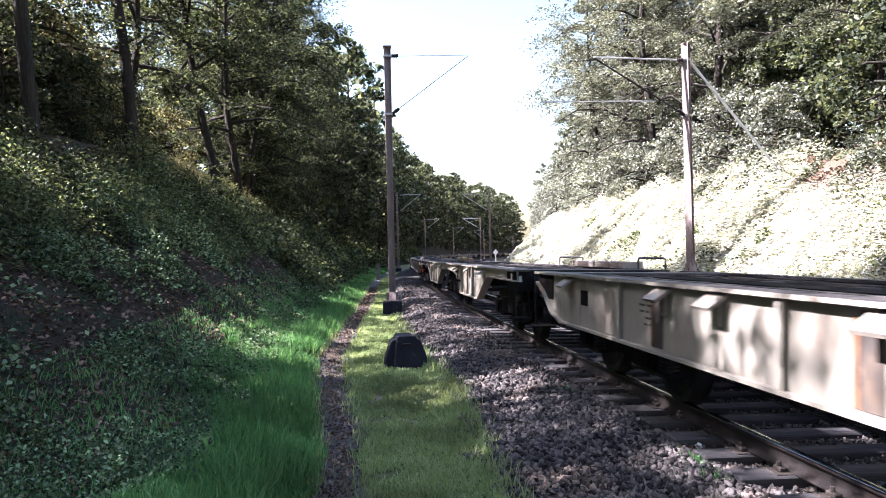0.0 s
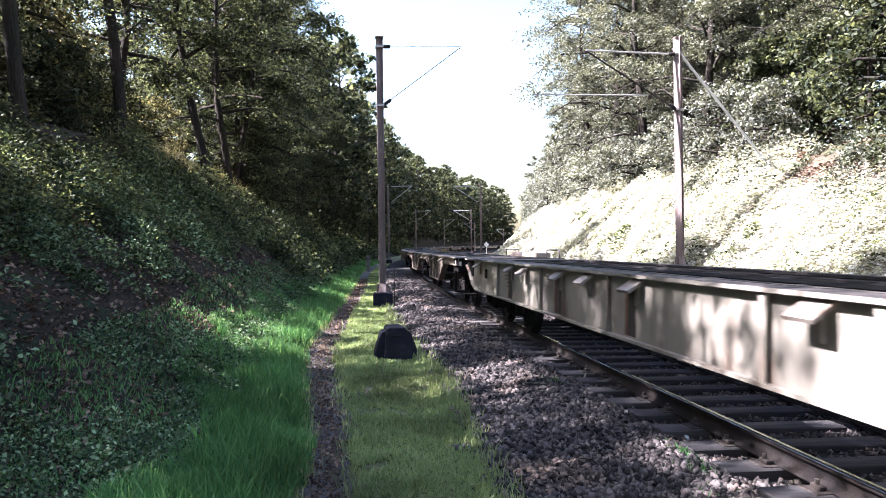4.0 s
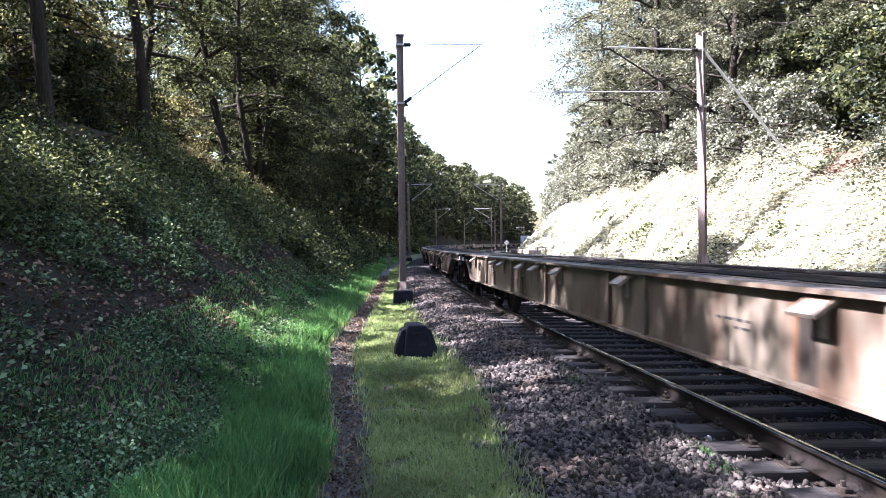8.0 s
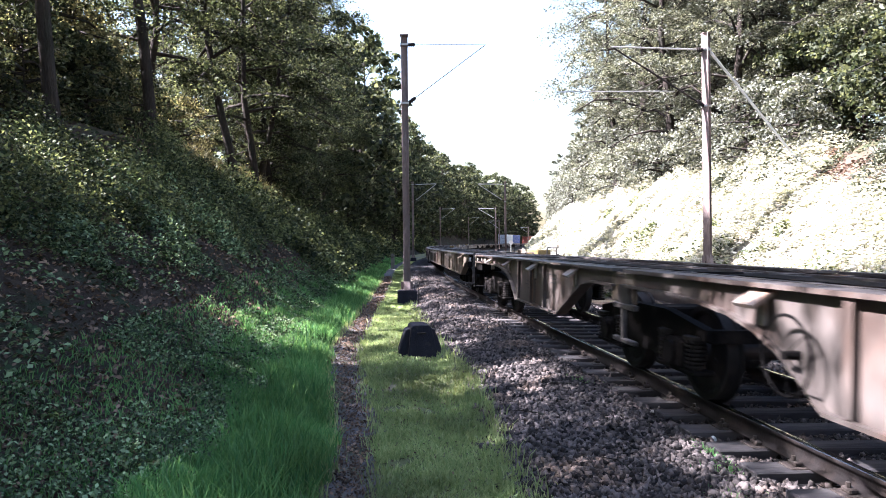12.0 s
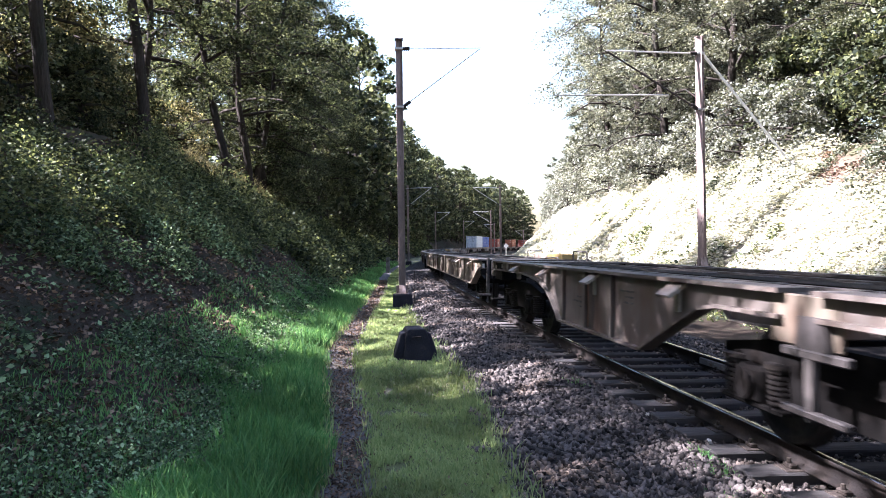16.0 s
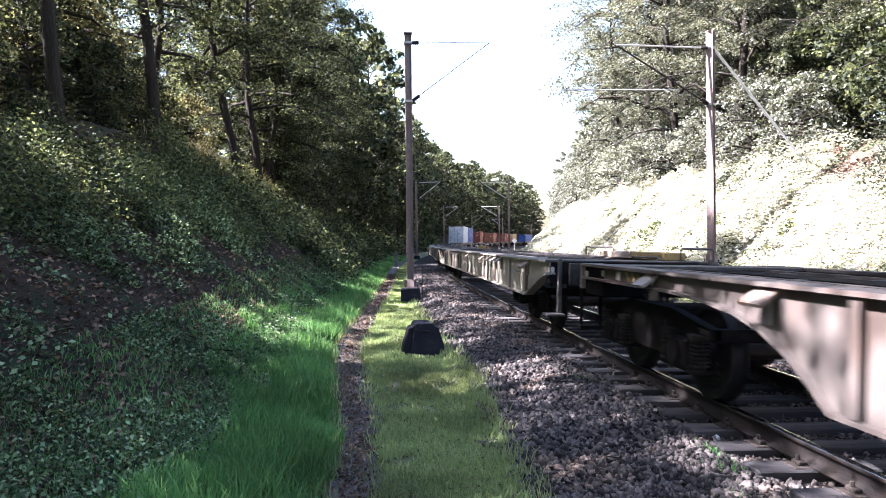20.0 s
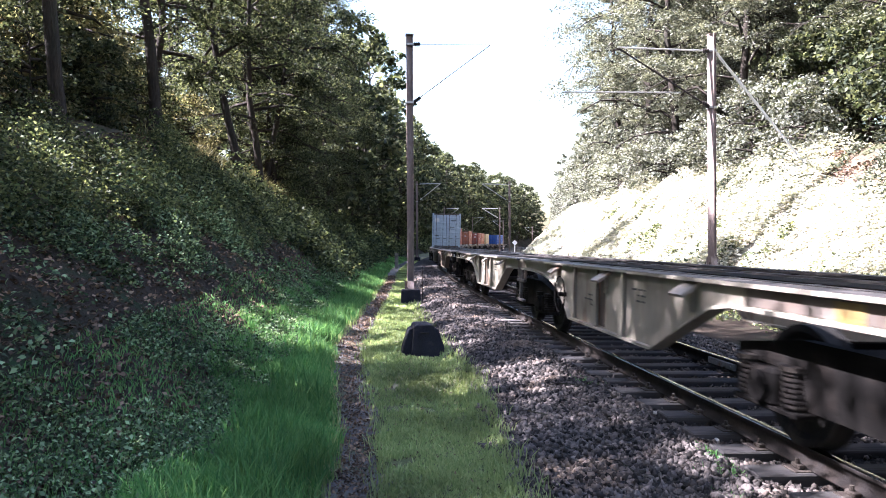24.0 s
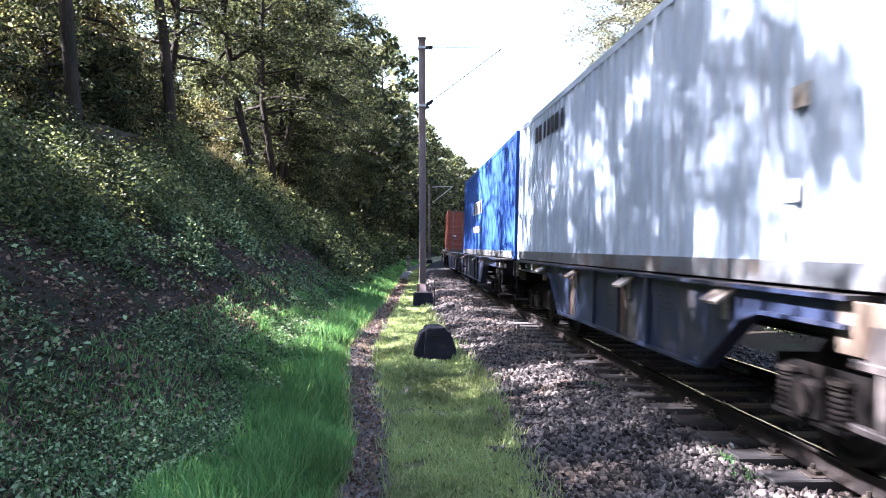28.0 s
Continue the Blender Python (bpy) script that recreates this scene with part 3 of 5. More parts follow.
def tree_kind(seed, height, spread, first, leaves, size, mat, girth=0.17, clumps=46, droop=0.25, tight=1.0):
    """A tree thing at the origin: trunk with limbs and a crown of leaf clumps."""
    rs = np.random.RandomState(seed)
    root = new("tree")
    trunk, z = [], 0.0
    p = np.array([0.0, 0.0, -0.4])
    lean = rs.normal(size=2) * 0.035
    for k in range(9):
        f = k / 8
        trunk.append((p.copy(), girth * (1 - 0.85 * f) * (1.35 if k == 0 else 1)))
        p = p + np.array([lean[0] * height / 8 + rs.normal() * 0.09, lean[1] * height / 8 + rs.normal() * 0.09, (height * 0.94 + 0.4) / 8])
    paths, tips = [trunk], []
    tz = np.array([q[0][2] for q in trunk])
    for k in range(clumps):
        f = first + (1 - first) * (k + rs.uniform()) / clumps
        z = f * height * 0.94
        c = np.array([np.interp(z, tz, [q[0][i] for q in trunk]) for i in range(3)])
        a = k * 2.4 + rs.normal() * 0.4
        prof = spread * (0.35 + 0.65 * math.sin(math.pi * min(1.0, (f - first) / (1 - first) * 0.8 + 0.22)) ** 0.8) * rs.uniform(0.65, 1.15)
        end = c + np.array([math.cos(a) * prof, math.sin(a) * prof, height * 0.05 * rs.uniform(0.2, 1.4) - droop * prof * 0.45])
        mid = (c + end) / 2 + np.array([0, 0, 0.12 * prof])
        r = 0.045 * (1.25 - f) + 0.012
        paths.append([(c, r * 1.3), (mid, r * 0.8), (end, r * 0.3)])
        tips.append((end, prof))
        tips.append((mid * 0.55 + end * 0.45 + rs.normal(size=3) * 0.25, prof * 0.8))
    V, F = limb_mesh(paths)
    t = share("trunk", mesh_of("trunk", V, F, [M_BARK], smooth=True), root)
    per = leaves // len(tips)
    pts = []
    for end, prof in tips:
        rad = tight * (0.32 + 0.15 * spread / 2.6) * rs.uniform(0.7, 1.5)
        q = rs.normal(size=(per, 3))
        q /= np.linalg.norm(q, axis=1)[:, None]
        q *= (rs.uniform(0.05, 1, per) ** 0.45)[:, None] * rad * np.array([1.35, 1.35, 0.62])
        pts.append(end + q)
    V, F = leaf_quads(rs, np.concatenate(pts), size)
    share("crown", mesh_of("crown", V, F, [mat]), root)
    return root


def woodland_tree(seed, height, spread, first, leaves, size, mat, girth=0.2, limbs=32, sprays=6, droop=0.2, flat=0.6, puff=1.0, thick=0.45):
    """A tree whose limbs carry flat, slightly hanging sprays of small leaves."""
    rs = np.random.RandomState(seed)
    root = new("tree")
    p, trunk = np.array([0.0, 0.0, -0.4]), []
    lean = rs.normal(size=2) * 0.03
    for k in range(10):
        f = k / 9
        trunk.append((p.copy(), girth * (1 - 0.86 * f) * (1.4 if k == 0 else 1)))
        p = p + np.array([lean[0] * height / 9 + rs.normal() * 0.1, lean[1] * height / 9 + rs.normal() * 0.1, (height * 0.95 + 0.4) / 9])
    tz = np.array([q[0][2] for q in trunk])
    paths, tips = [trunk], []
    for k in range(limbs):
        f = first + (1 - first) * (k + rs.uniform()) / limbs
        z = f * height * 0.95
        c = np.array([np.interp(z, tz, [q[0][i] for q in trunk]) for i in range(3)])
        a = k * 2.4 + rs.normal() * 0.45
        g = (f - first) / (1 - first)
        reach = spread * (0.3 + 0.7 * math.sin(math.pi * min(1.0, g * 0.78 + 0.24)) ** 0.8) * rs.uniform(0.6, 1.2)
        way, side = np.array([math.cos(a), math.sin(a), 0.0]), np.array([-math.sin(a), math.cos(a), 0.0])
        rise = height * 0.06 * rs.uniform(0.1, 1.5)
        bend = lambda u: c + way * reach * u + np.array([0, 0, rise * math.sin(u * 2.2) - droop * reach * u * u])
        r = 0.05 * (1.25 - f) + 0.014
        paths.append([(bend(u), r * (1.2 - u)) for u in (0.0, 0.33, 0.66, 1.0)])
        for j in range(sprays):
            u = 0.32 + 0.7 * (j + rs.uniform()) / sprays
            off = side * rs.normal() * reach * 0.24 * (1.25 - 0.5 * u) + np.array([0, 0, rs.normal() * 0.22])
            end = bend(u) + off
            paths.append([(bend(max(0.1, u - 0.15)), r * 0.4), (end, r * 0.12)])
            tips.append((end, puff * (0.34 + 0.12 * reach) * rs.uniform(0.6, 1.35)))
    V, F = limb_mesh(paths, 6)
    share("trunk", mesh_of("trunk", V, F, [M_BARK], smooth=True), root)
    per, pts = leaves // len(tips), []
    for end, rad in tips:
        q = rs.normal(size=(per, 3))
        q /= np.linalg.norm(q, axis=1)[:, None]
        a = np.arctan2(q[:, 1], q[:, 0])
        q *= (rs.uniform(0, 1, per) ** 0.4 * rad * (1 + 0.3 * np.sin(a * 3 + rs.uniform(0, 6.28))))[:, None] * np.array([1, 1, thick])
        q[:, 2] -= 0.25 * (q[:, 0] ** 2 + q[:, 1] ** 2) / rad
        pts.append(end + q)
    V, F = leaf_quads(rs, np.concatenate(pts), size, up=flat)
    share("crown", mesh_of("crown", V, F, [mat]), root)
    return root


def plant_trees():
    rs = np.random.RandomState(21)
    front = [woodland_tree(140 + k, h, w, b, 20000, 0.06, M_LEAF, girth=g, limbs=26, sprays=3, droop=0.22, puff=1.05) for k, (h, w, g, b) in enumerate(((14.0, 4.0, 0.2, 0.16), (15.5, 4.3, 0.22, 0.24), (13.0, 3.7, 0.17, 0.1)))]
    lofty = [woodland_tree(145 + k, h, w, 0.42, 20000, 0.062, M_LEAF, girth=g, limbs=26, sprays=3, droop=0.25, puff=1.05) for k, (h, w, g) in enumerate(((14.5, 4.0, 0.16), (15.5, 4.2, 0.15)))]
    leafy = [woodland_tree(153 + k, h, w, 0.24, 22000, 0.06, M_LEAF, girth=0.17, limbs=30, sprays=3, droop=0.3, puff=1.05) for k, (h, w) in enumerate(((14.0, 4.2), (15.0, 4.0)))]
    # stems with crowns only at the top, made to shade the containers
    topped = [woodland_tree(157, 19.5, 3.4, 0.74, 8500, 0.07, M_LEAF, girth=0.22, limbs=18, sprays=3, droop=0.0)]
    thin = [woodland_tree(147, 14.5, 4.0, 0.42, 14000, 0.062, M_LEAF, girth=0.16, limbs=26, sprays=3, droop=0.25)]
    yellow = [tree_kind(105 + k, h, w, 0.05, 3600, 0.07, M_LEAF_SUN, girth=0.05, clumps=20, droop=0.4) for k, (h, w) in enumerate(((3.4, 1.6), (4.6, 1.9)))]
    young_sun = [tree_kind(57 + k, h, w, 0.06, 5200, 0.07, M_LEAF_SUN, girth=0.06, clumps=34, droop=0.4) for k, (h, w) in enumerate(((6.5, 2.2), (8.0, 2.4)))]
    tall = [woodland_tree(150 + k, h, w, 0.45, 14000, 0.065, M_LEAF, girth=g, limbs=20, sprays=3) for k, (h, w, g) in enumerate(((17.0, 4.2, 0.22), (18.0, 4.6, 0.2)))]
    oak = [tree_kind(40 + k, h, w, 0.12, 14000, 0.11, M_LEAF, girth=g, clumps=60) for k, (h, w, g) in enumerate(((14.0, 3.6, 0.18), (15.5, 4.0, 0.2), (12.5, 3.2, 0.15)))]
    airy = [tree_kind(50 + k, h, w, 0.2, 9500, 0.10, M_LEAF, girth=g, clumps=44, tight=0.8) for k, (h, w, g) in enumerate(((14.0, 3.9, 0.16), (15.5, 4.3, 0.19), (13.0, 3.6, 0.15)))]
    young = [tree_kind(54 + k, h, w, 0.06, 6500, 0.085, M_LEAF, girth=0.07, clumps=34, droop=0.5) for k, (h, w) in enumerate(((6.5, 2.1), (8.0, 2.4), (5.2, 1.9)))]
    pale = [woodland_tree(60 + k, h, w, 0.06, 42000, 0.062, M_LEAF_LIT, girth=g, limbs=32, sprays=3, droop=0.3, flat=1.0, puff=1.2, thick=0.36) for k, (h, w, g) in enumerate(((15.5, 3.8, 0.2), (17.5, 4.2, 0.22), (14.0, 3.4, 0.16)))]
    bare = [woodland_tree(70 + k, h, w, 0.3, 24000, 0.06, M_LEAF_HALF_LIT, girth=g, limbs=26, sprays=3, flat=1.0, thick=0.36) for k, (h, w, g) in enumerate(((16.0, 3.6, 0.15), (17.5, 3.9, 0.13)))]
    far = [tree_kind(80 + k, h, w, 0.06, 3200, 0.25, M_LEAF, girth=0.2) for k, (h, w) in enumerate(((13.0, 3.6), (15.0, 4.0)))]
    far_pale = [tree_kind(90 + k, h, w, 0.06, 3200, 0.25, M_LEAF_LIT, girth=0.2) for k, (h, w) in enumerate(((14.0, 3.6), (16.0, 4.0)))]
    shrub = [tree_kind(100 + k, h, w, 0.05, 4200, 0.085, M_LEAF, girth=0.05, clumps=24, droop=0.5) for k, (h, w) in enumerate(((4.0, 1.7), (5.2, 2.0)))]
    shrub_pale = [tree_kind(110 + k, h, w, 0.05, 4200, 0.085, M_LEAF_LIT, girth=0.05, clumps=24, droop=0.5) for k, (h, w) in enumerate(((3.4, 1.7), (4.4, 2.0)))]
    used = set()

    def put(kinds, s, o, label, group, k, pick=None, tip=0.0, turn=None, tall_k=None):
        o = o + float(widen(s)) if o > 0 else o
        src = kinds[rs.randint(len(kinds)) if pick is None else pick]
        m = on_line(s, o, 0, 0) @ pose(0, 0, 0, 0, tip, rs.uniform(0, 360))
        m.translation.z = float(ground_z(s, o)) - 0.05
        f = k * rs.uniform(0.9, 1.1) if turn is None else k
        if turn is not None:
            m = pose(*m.translation, 0, tip, turn)
        if src.name in used:
            ob = copy_thing(src, m)
        else:
            used.add(src.name)
            ob, ob.matrix_basis = src, m
        ob.scale = (f, f, f * rs.uniform(0.95, 1.08) if tall_k is None else tall_k)
        tagged(ob, label, "tree", group)

    shade, sunny = "trees of the shaded bank", "trees of the sunny bank"
    left, right = "dark green broadleaf tree on the shaded bank", "broadleaf tree above the bank, sunlight painted into its leaves"
    behind = "dark green broadleaf tree deeper in the wood"
    s = -18.0
    while s < 62:                                   # left bank: tall trees, open near the front, dense behind
        k = 1.0 if s < 24 else 1.1
        if not 2 < s < 34:
            put(front, s, -11.2 + rs.uniform(-0.8, 0.8), left, shade, k, tip=rs.uniform(0, 5))
        if s > 50:
            put(airy, s + 2.2, -16.5 + rs.uniform(-1, 1), left, shade, 1.05)
        put(oak, s + 1, -33.0 + rs.uniform(-1.5, 1.5), left, shade, 1.1)
        put(oak, s + 3.5, -38.0 + rs.uniform(-1.5, 1.5), left, shade, 1.15)
        s += rs.uniform(4.8, 6.2)
    for k in range(40):                             # a clearing behind the first trees; yellow shrubs have sunlight in their colour
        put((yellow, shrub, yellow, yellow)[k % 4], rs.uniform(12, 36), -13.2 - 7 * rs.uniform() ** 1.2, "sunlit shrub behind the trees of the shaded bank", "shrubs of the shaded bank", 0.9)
    high = "tall high-crowned broadleaf tree behind the bank, added to cast shade"
    # unseen trees added left of the view to shade wagons, ballast and bank
    put(tall, 8.6, -18.0, high, shade, 1.098, pick=0, turn=-3.3, tall_k=1.093)
    put(tall, 13.4, -19.4, high, shade, 0.9, pick=1, turn=40.0, tall_k=0.9)
    for s, o, turn in ((8.9, -17.3, 10.0), (13.4, -17.2, 130.0)):
        put(topped, s, o, high, shade, 1.0, pick=0, turn=turn, tall_k=1.0)
    put(tall, 18.2, -18.6, high, shade, 0.86, pick=0, turn=150.0, tall_k=0.9)
    put(tall, 41.0, -16.8, high, shade, 1.0, pick=1)
    put(lofty, 10.4, -12.4, left, shade, 1.079, pick=0, tip=4, turn=100.7, tall_k=1.049)
    put(lofty, 15.8, -10.9, left, shade, 1.127, pick=1, tip=4, turn=-72.1, tall_k=1.124)
    put(lofty, 22.9, -11.2, left, shade, 1.263, pick=0, tip=4, turn=101.7, tall_k=1.254)
    # out of view, added for dappled shade on the nearest wagon sides
    put(thin, 7.9, -12.7, left, shade, 1.014, pick=0, tip=3, turn=-97.8, tall_k=0.98)
    for k, (s, o) in enumerate(((26.0, -12.6), (28.9, -9.8), (33.2, -9.9), (37.2, -10.6))):
        put(leafy, s, o, left, shade, 1.16, pick=k % 2, tip=4, turn=70.0 + 95 * k, tall_k=1.12)
    for s, o, k in ((39.4, -10.6, 1.08), (54.0, -9.4, 1.22), (59.0, -9.6, 1.28)):
        put(front, s, o, left, shade, k, tip=4)
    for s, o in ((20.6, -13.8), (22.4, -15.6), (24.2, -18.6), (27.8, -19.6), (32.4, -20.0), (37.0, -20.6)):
        put(young_sun, s, o, "young tree behind the bank, warm sunlight painted into its leaves", shade, 1.2)
    for s, o in ((-1.8, -12.4), (42.0, -11.2), (49.0, -10.8)):
        put(front, s, o, left, shade, 1.08, tip=4)
    for s, o in ((45.0, -16.0), (38.0, -16.0)):
        put(front, s, o, behind, shade, 0.95)
    # up to s 9 these stand out of view, added to shade the bank
    for s, o in ((2.6, -10.2), (2.6, -13.2), (4.8, -14.2), (6.9, -14.4), (8.8, -14.6), (42.4, -11.2)):
        put(young, s, o, "young broadleaf tree with low branches on the shaded bank", shade, 1.03, pick=0 if s == 6.9 else 2, turn=37 * s, tall_k=1.04)
    # shrubs up to s 10 are unseen too, placed for the shade they cast
    for s, o, turn in ((4.0, -10.4, 93.2), (5.9, -10.8, 38.0), (9.2, -14.4, 42.1), (20.4, -19.0, 100.8)):
        put(shrub, s, o, "leafy shrub under the trees of the shaded bank", "shrubs of the shaded bank", 1.1 if s == 5.9 else 1.22, pick=1 if s < 8 else 0, turn=turn, tall_k=1.0 if s == 5.9 else 1.21)
    s = 40.0
    while s < 62:
        put(shrub, s, -10.0 + rs.uniform(-0.6, 0.6), "leafy shrub under the trees of the shaded bank", "shrubs of the shaded bank", 0.9)
        s += rs.uniform(2.6, 4.5)
    s = 62.0
    while s < 300:
        put(far, s, -9.5 + rs.uniform(-0.8, 0.8), left, shade, 1.36)
        put(far, s + 3, -16.5 + rs.uniform(-1.5, 1.5), left, shade, 1.4)
        put(far, s + 1, -8.4 + rs.uniform(-0.8, 0.8), left, shade, 0.45)
        s += rs.uniform(6.6, 8.6)
    s = 8.0
    while s < 62:                                   # right bank
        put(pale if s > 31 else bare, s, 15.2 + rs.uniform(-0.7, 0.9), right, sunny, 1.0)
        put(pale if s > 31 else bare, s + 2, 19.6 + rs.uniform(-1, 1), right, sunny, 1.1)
        if s < 24:
            put(bare, s + 3.2, 17.2 + rs.uniform(-1, 1), right, sunny, 0.95)
        if s < 34 or rs.uniform() < 0.7:
            put(front if s < 34 else oak, s + 1, 25.0 + rs.uniform(-1.5, 1.5), behind, sunny, 1.3)
        s += rs.uniform(4.2, 5.6)
    # the darker left-bank leaf is used here for the wood's inner shade
    for s, o in ((12.0, 29.0), (17.0, 31.0), (22.0, 29.5), (27.0, 31.0)):
        put(oak, s, o, behind, sunny, 1.3)
    for s, o in ((16.5, 21.5), (20.5, 22.5), (24.5, 21.5), (28.5, 22.0)):
        put(front, s, o, behind, sunny, 1.25)
    for s, o, k in ((34.0, 14.0, 1.2), (40.0, 13.0, 1.25), (46.0, 12.9, 1.3), (53.0, 13.2, 1.25)):
        put(pale, s, o, right, sunny, k, pick=1, tip=-3)
    for s, o in ((15.0, 16.4), (17.2, 15.2), (19.4, 16.6), (21.6, 15.4), (23.8, 16.4), (26.0, 15.6), (28.2, 16.2), (30.4, 15.4)):
        put(shrub, s, o, "dark green shrub in the shade above the sunny bank", "shrubs of the sunny bank", 1.25)
    s = 26.0
    while s < 62:
        put(shrub_pale, s, 12.9 + rs.uniform(-0.4, 0.7), "shrub at the top of the sunny bank, painted pale with sunlight", "shrubs of the sunny bank", 0.9)
        s += rs.uniform(2.6, 4.5)
    s = 62.0
    while s < 300:
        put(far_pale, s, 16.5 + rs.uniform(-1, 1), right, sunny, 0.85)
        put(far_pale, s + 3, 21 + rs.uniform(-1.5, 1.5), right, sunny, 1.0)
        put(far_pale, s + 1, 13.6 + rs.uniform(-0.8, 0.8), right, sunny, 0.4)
        s += rs.uniform(7.0, 9.0)

    for k in range(4, 9):
        put(oak, 21.0 + 4.6 * k, -20.5 - 1.5 * (k % 2), left, shade, 0.7)
    for s, o, turn in ((7.5, -12.9, -58.0), (10.4, -13.2, -158.8)):
        put(shrub, s, o, "leafy shrub under the trees of the shaded bank", "shrubs of the shaded bank", 1.1, pick=0 if s < 8 else 1, turn=turn, tall_k=1.15)
    for k, (s, o) in enumerate(((14.0, -12.4), (15.0, -12.9), (17.4, -12.2), (18.6, -13.0), (20.4, -12.1), (21.8, -12.8), (24.2, -12.2))):
        put(yellow if k % 2 else shrub, s, o, "leafy shrub under the trees of the shaded bank", "shrubs of the shaded bank", 0.62, pick=k // 2 % 2, turn=77.0 * k, tall_k=0.62 + 0.05 * (k % 3))
    for src in front + lofty + leafy + topped + thin + yellow + young_sun + tall + oak + airy + young + pale + bare + far + far_pale + shrub + shrub_pale:
        if src.name not in used:
            for ob in list(src.children) + [src]:
                bpy.data.objects.remove(ob)


plant_trees()

# ---- wagons ----
def mirror_x(fn):
    """Run fn(side) for both sides of the wagon."""
    for side in (-1, 1):
        fn(side)


def side_beam(root, lower, y0, y1, paint, top=1.225):
    """Deep side beams with flanges; lower: (y, z) of the lower edge from y0 to y1."""
    def one(side):
        bm = prism(B(), [(y0, top - 0.03)] + lower + [(y1, top - 0.03)], side * 1.275, side * 1.30)
        web = part("side_beam", bm, paint, root)
        bm = prism(B(), [(y0 - 0.02, top - 0.032), (y1 + 0.02, top - 0.032), (y1 + 0.02, top), (y0 - 0.02, top)], side * 1.08, side * 1.365)
        part("top_flange", bm, M_DECK, web)
        bm = prism(B(), [(y0 - 0.02, top - 0.034), (y1 + 0.02, top - 0.034), (y1 + 0.02, top - 0.002), (y0 - 0.02, top - 0.002)], side * 1.366, side * 1.374)
        part("flange_edge", bm, paint, web)
        up = [(y, z + 0.028) for y, z in lower]
        bm = prism(B(), lower + up[::-1], side * 1.2, side * 1.36)
        part("bottom_flange", bm, paint, web)
    mirror_x(one)


def spigots(root, ys, lower, top=1.225):
    """Folding spigots; every other one has a dark pocket with a rusty edge below it."""
    def one(side):
        for k, y in enumerate(ys):
            bm = B()
            a = [(side * 1.30, top - 0.035), (side * 1.47, top - 0.15), (side * 1.455, top - 0.175), (side * 1.30, top - 0.075)]
            va = [bm.verts.new((x, y - 0.13, z)) for x, z in a]
            vb = [bm.verts.new((x, y + 0.13, z)) for x, z in a]
            bm.faces.new(va), bm.faces.new(vb[::-1])
            for i in range(4):
                bm.faces.new((va[i], vb[i], vb[(i + 1) % 4], va[(i + 1) % 4]))
            bmesh.ops.recalc_face_normals(bm, faces=bm.faces)
            box(bm, side * 1.31 - 0.02, side * 1.31 + 0.05, y - 0.03, y + 0.03, top - 0.3, top - 0.06)
            flap = part("folding_spigot", bm, M_FLAP, root)
            z0 = max(np.interp(q, [a for a, _ in lower], [z for _, z in lower]) for q in (y + 0.06, y + 0.34)) + 0.05
            if k % 2 or z0 > 0.8:
                continue
            x0, x1 = sorted((side * 1.3005, side * 1.306))
            part("pocket", box(B(), x0, x1, y + 0.06, y + 0.24, z0, top - 0.06), M_POCKET, flap, "dark pocket")
            part("rust_edge", box(B(), x0, x1, y + 0.245, y + 0.3, z0, top - 0.1), M_RUST, flap, "rusty edge")
    mirror_x(one)


def ribs(root, ys, z0, paint, top=1.19):
    def one(side):
        for y in ys:
            bm = box(B(), side * 1.318 - 0.02, side * 1.318 + 0.02, y - 0.012, y + 0.012, z0, top)
            box(bm, side * 1.345 - 0.006, side * 1.345 + 0.006, y - 0.04, y + 0.04, z0, top)
            part("stiffener", bm, paint, root)
    mirror_x(one)


def markings(root, y, z, side, rows, width, mat=None):
    """Unreadable lettering as bars on the beam."""
    bm = B()
    x = side * 1.302
    for k, n in enumerate(rows):
        yy = y
        for q in range(n):
            w = width * 0.8 * (0.4 + 0.6 * ((q * 7 + k * 3) % 5) / 4)
            box(bm, x - 0.002, x + 0.002, yy, yy + w, z - k * 0.06, z - k * 0.06 + 0.02)
            yy += w + 0.045
    part("lettering", bm, mat or M_BLACK, root)


def deck_frame(root, y0, y1):
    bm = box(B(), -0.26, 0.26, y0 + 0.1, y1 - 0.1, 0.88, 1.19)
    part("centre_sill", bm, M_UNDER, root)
    for sx in (-1, 1):
        part("floor_runner", box(B(), sx * 0.62 - 0.05, sx * 0.62 + 0.05, y0 + 0.1, y1 - 0.1, 1.13, 1.2), M_DECK, root)
    n = max(3, int((y1 - y0) / 1.35))
    for k in range(n + 1):
        y = y0 + 0.25 + (y1 - y0 - 0.5) * k / n
        part("cross_member", box(B(), -1.27, 1.27, y - 0.06, y + 0.06, 1.02, 1.185, 0.01), M_DECK, root)


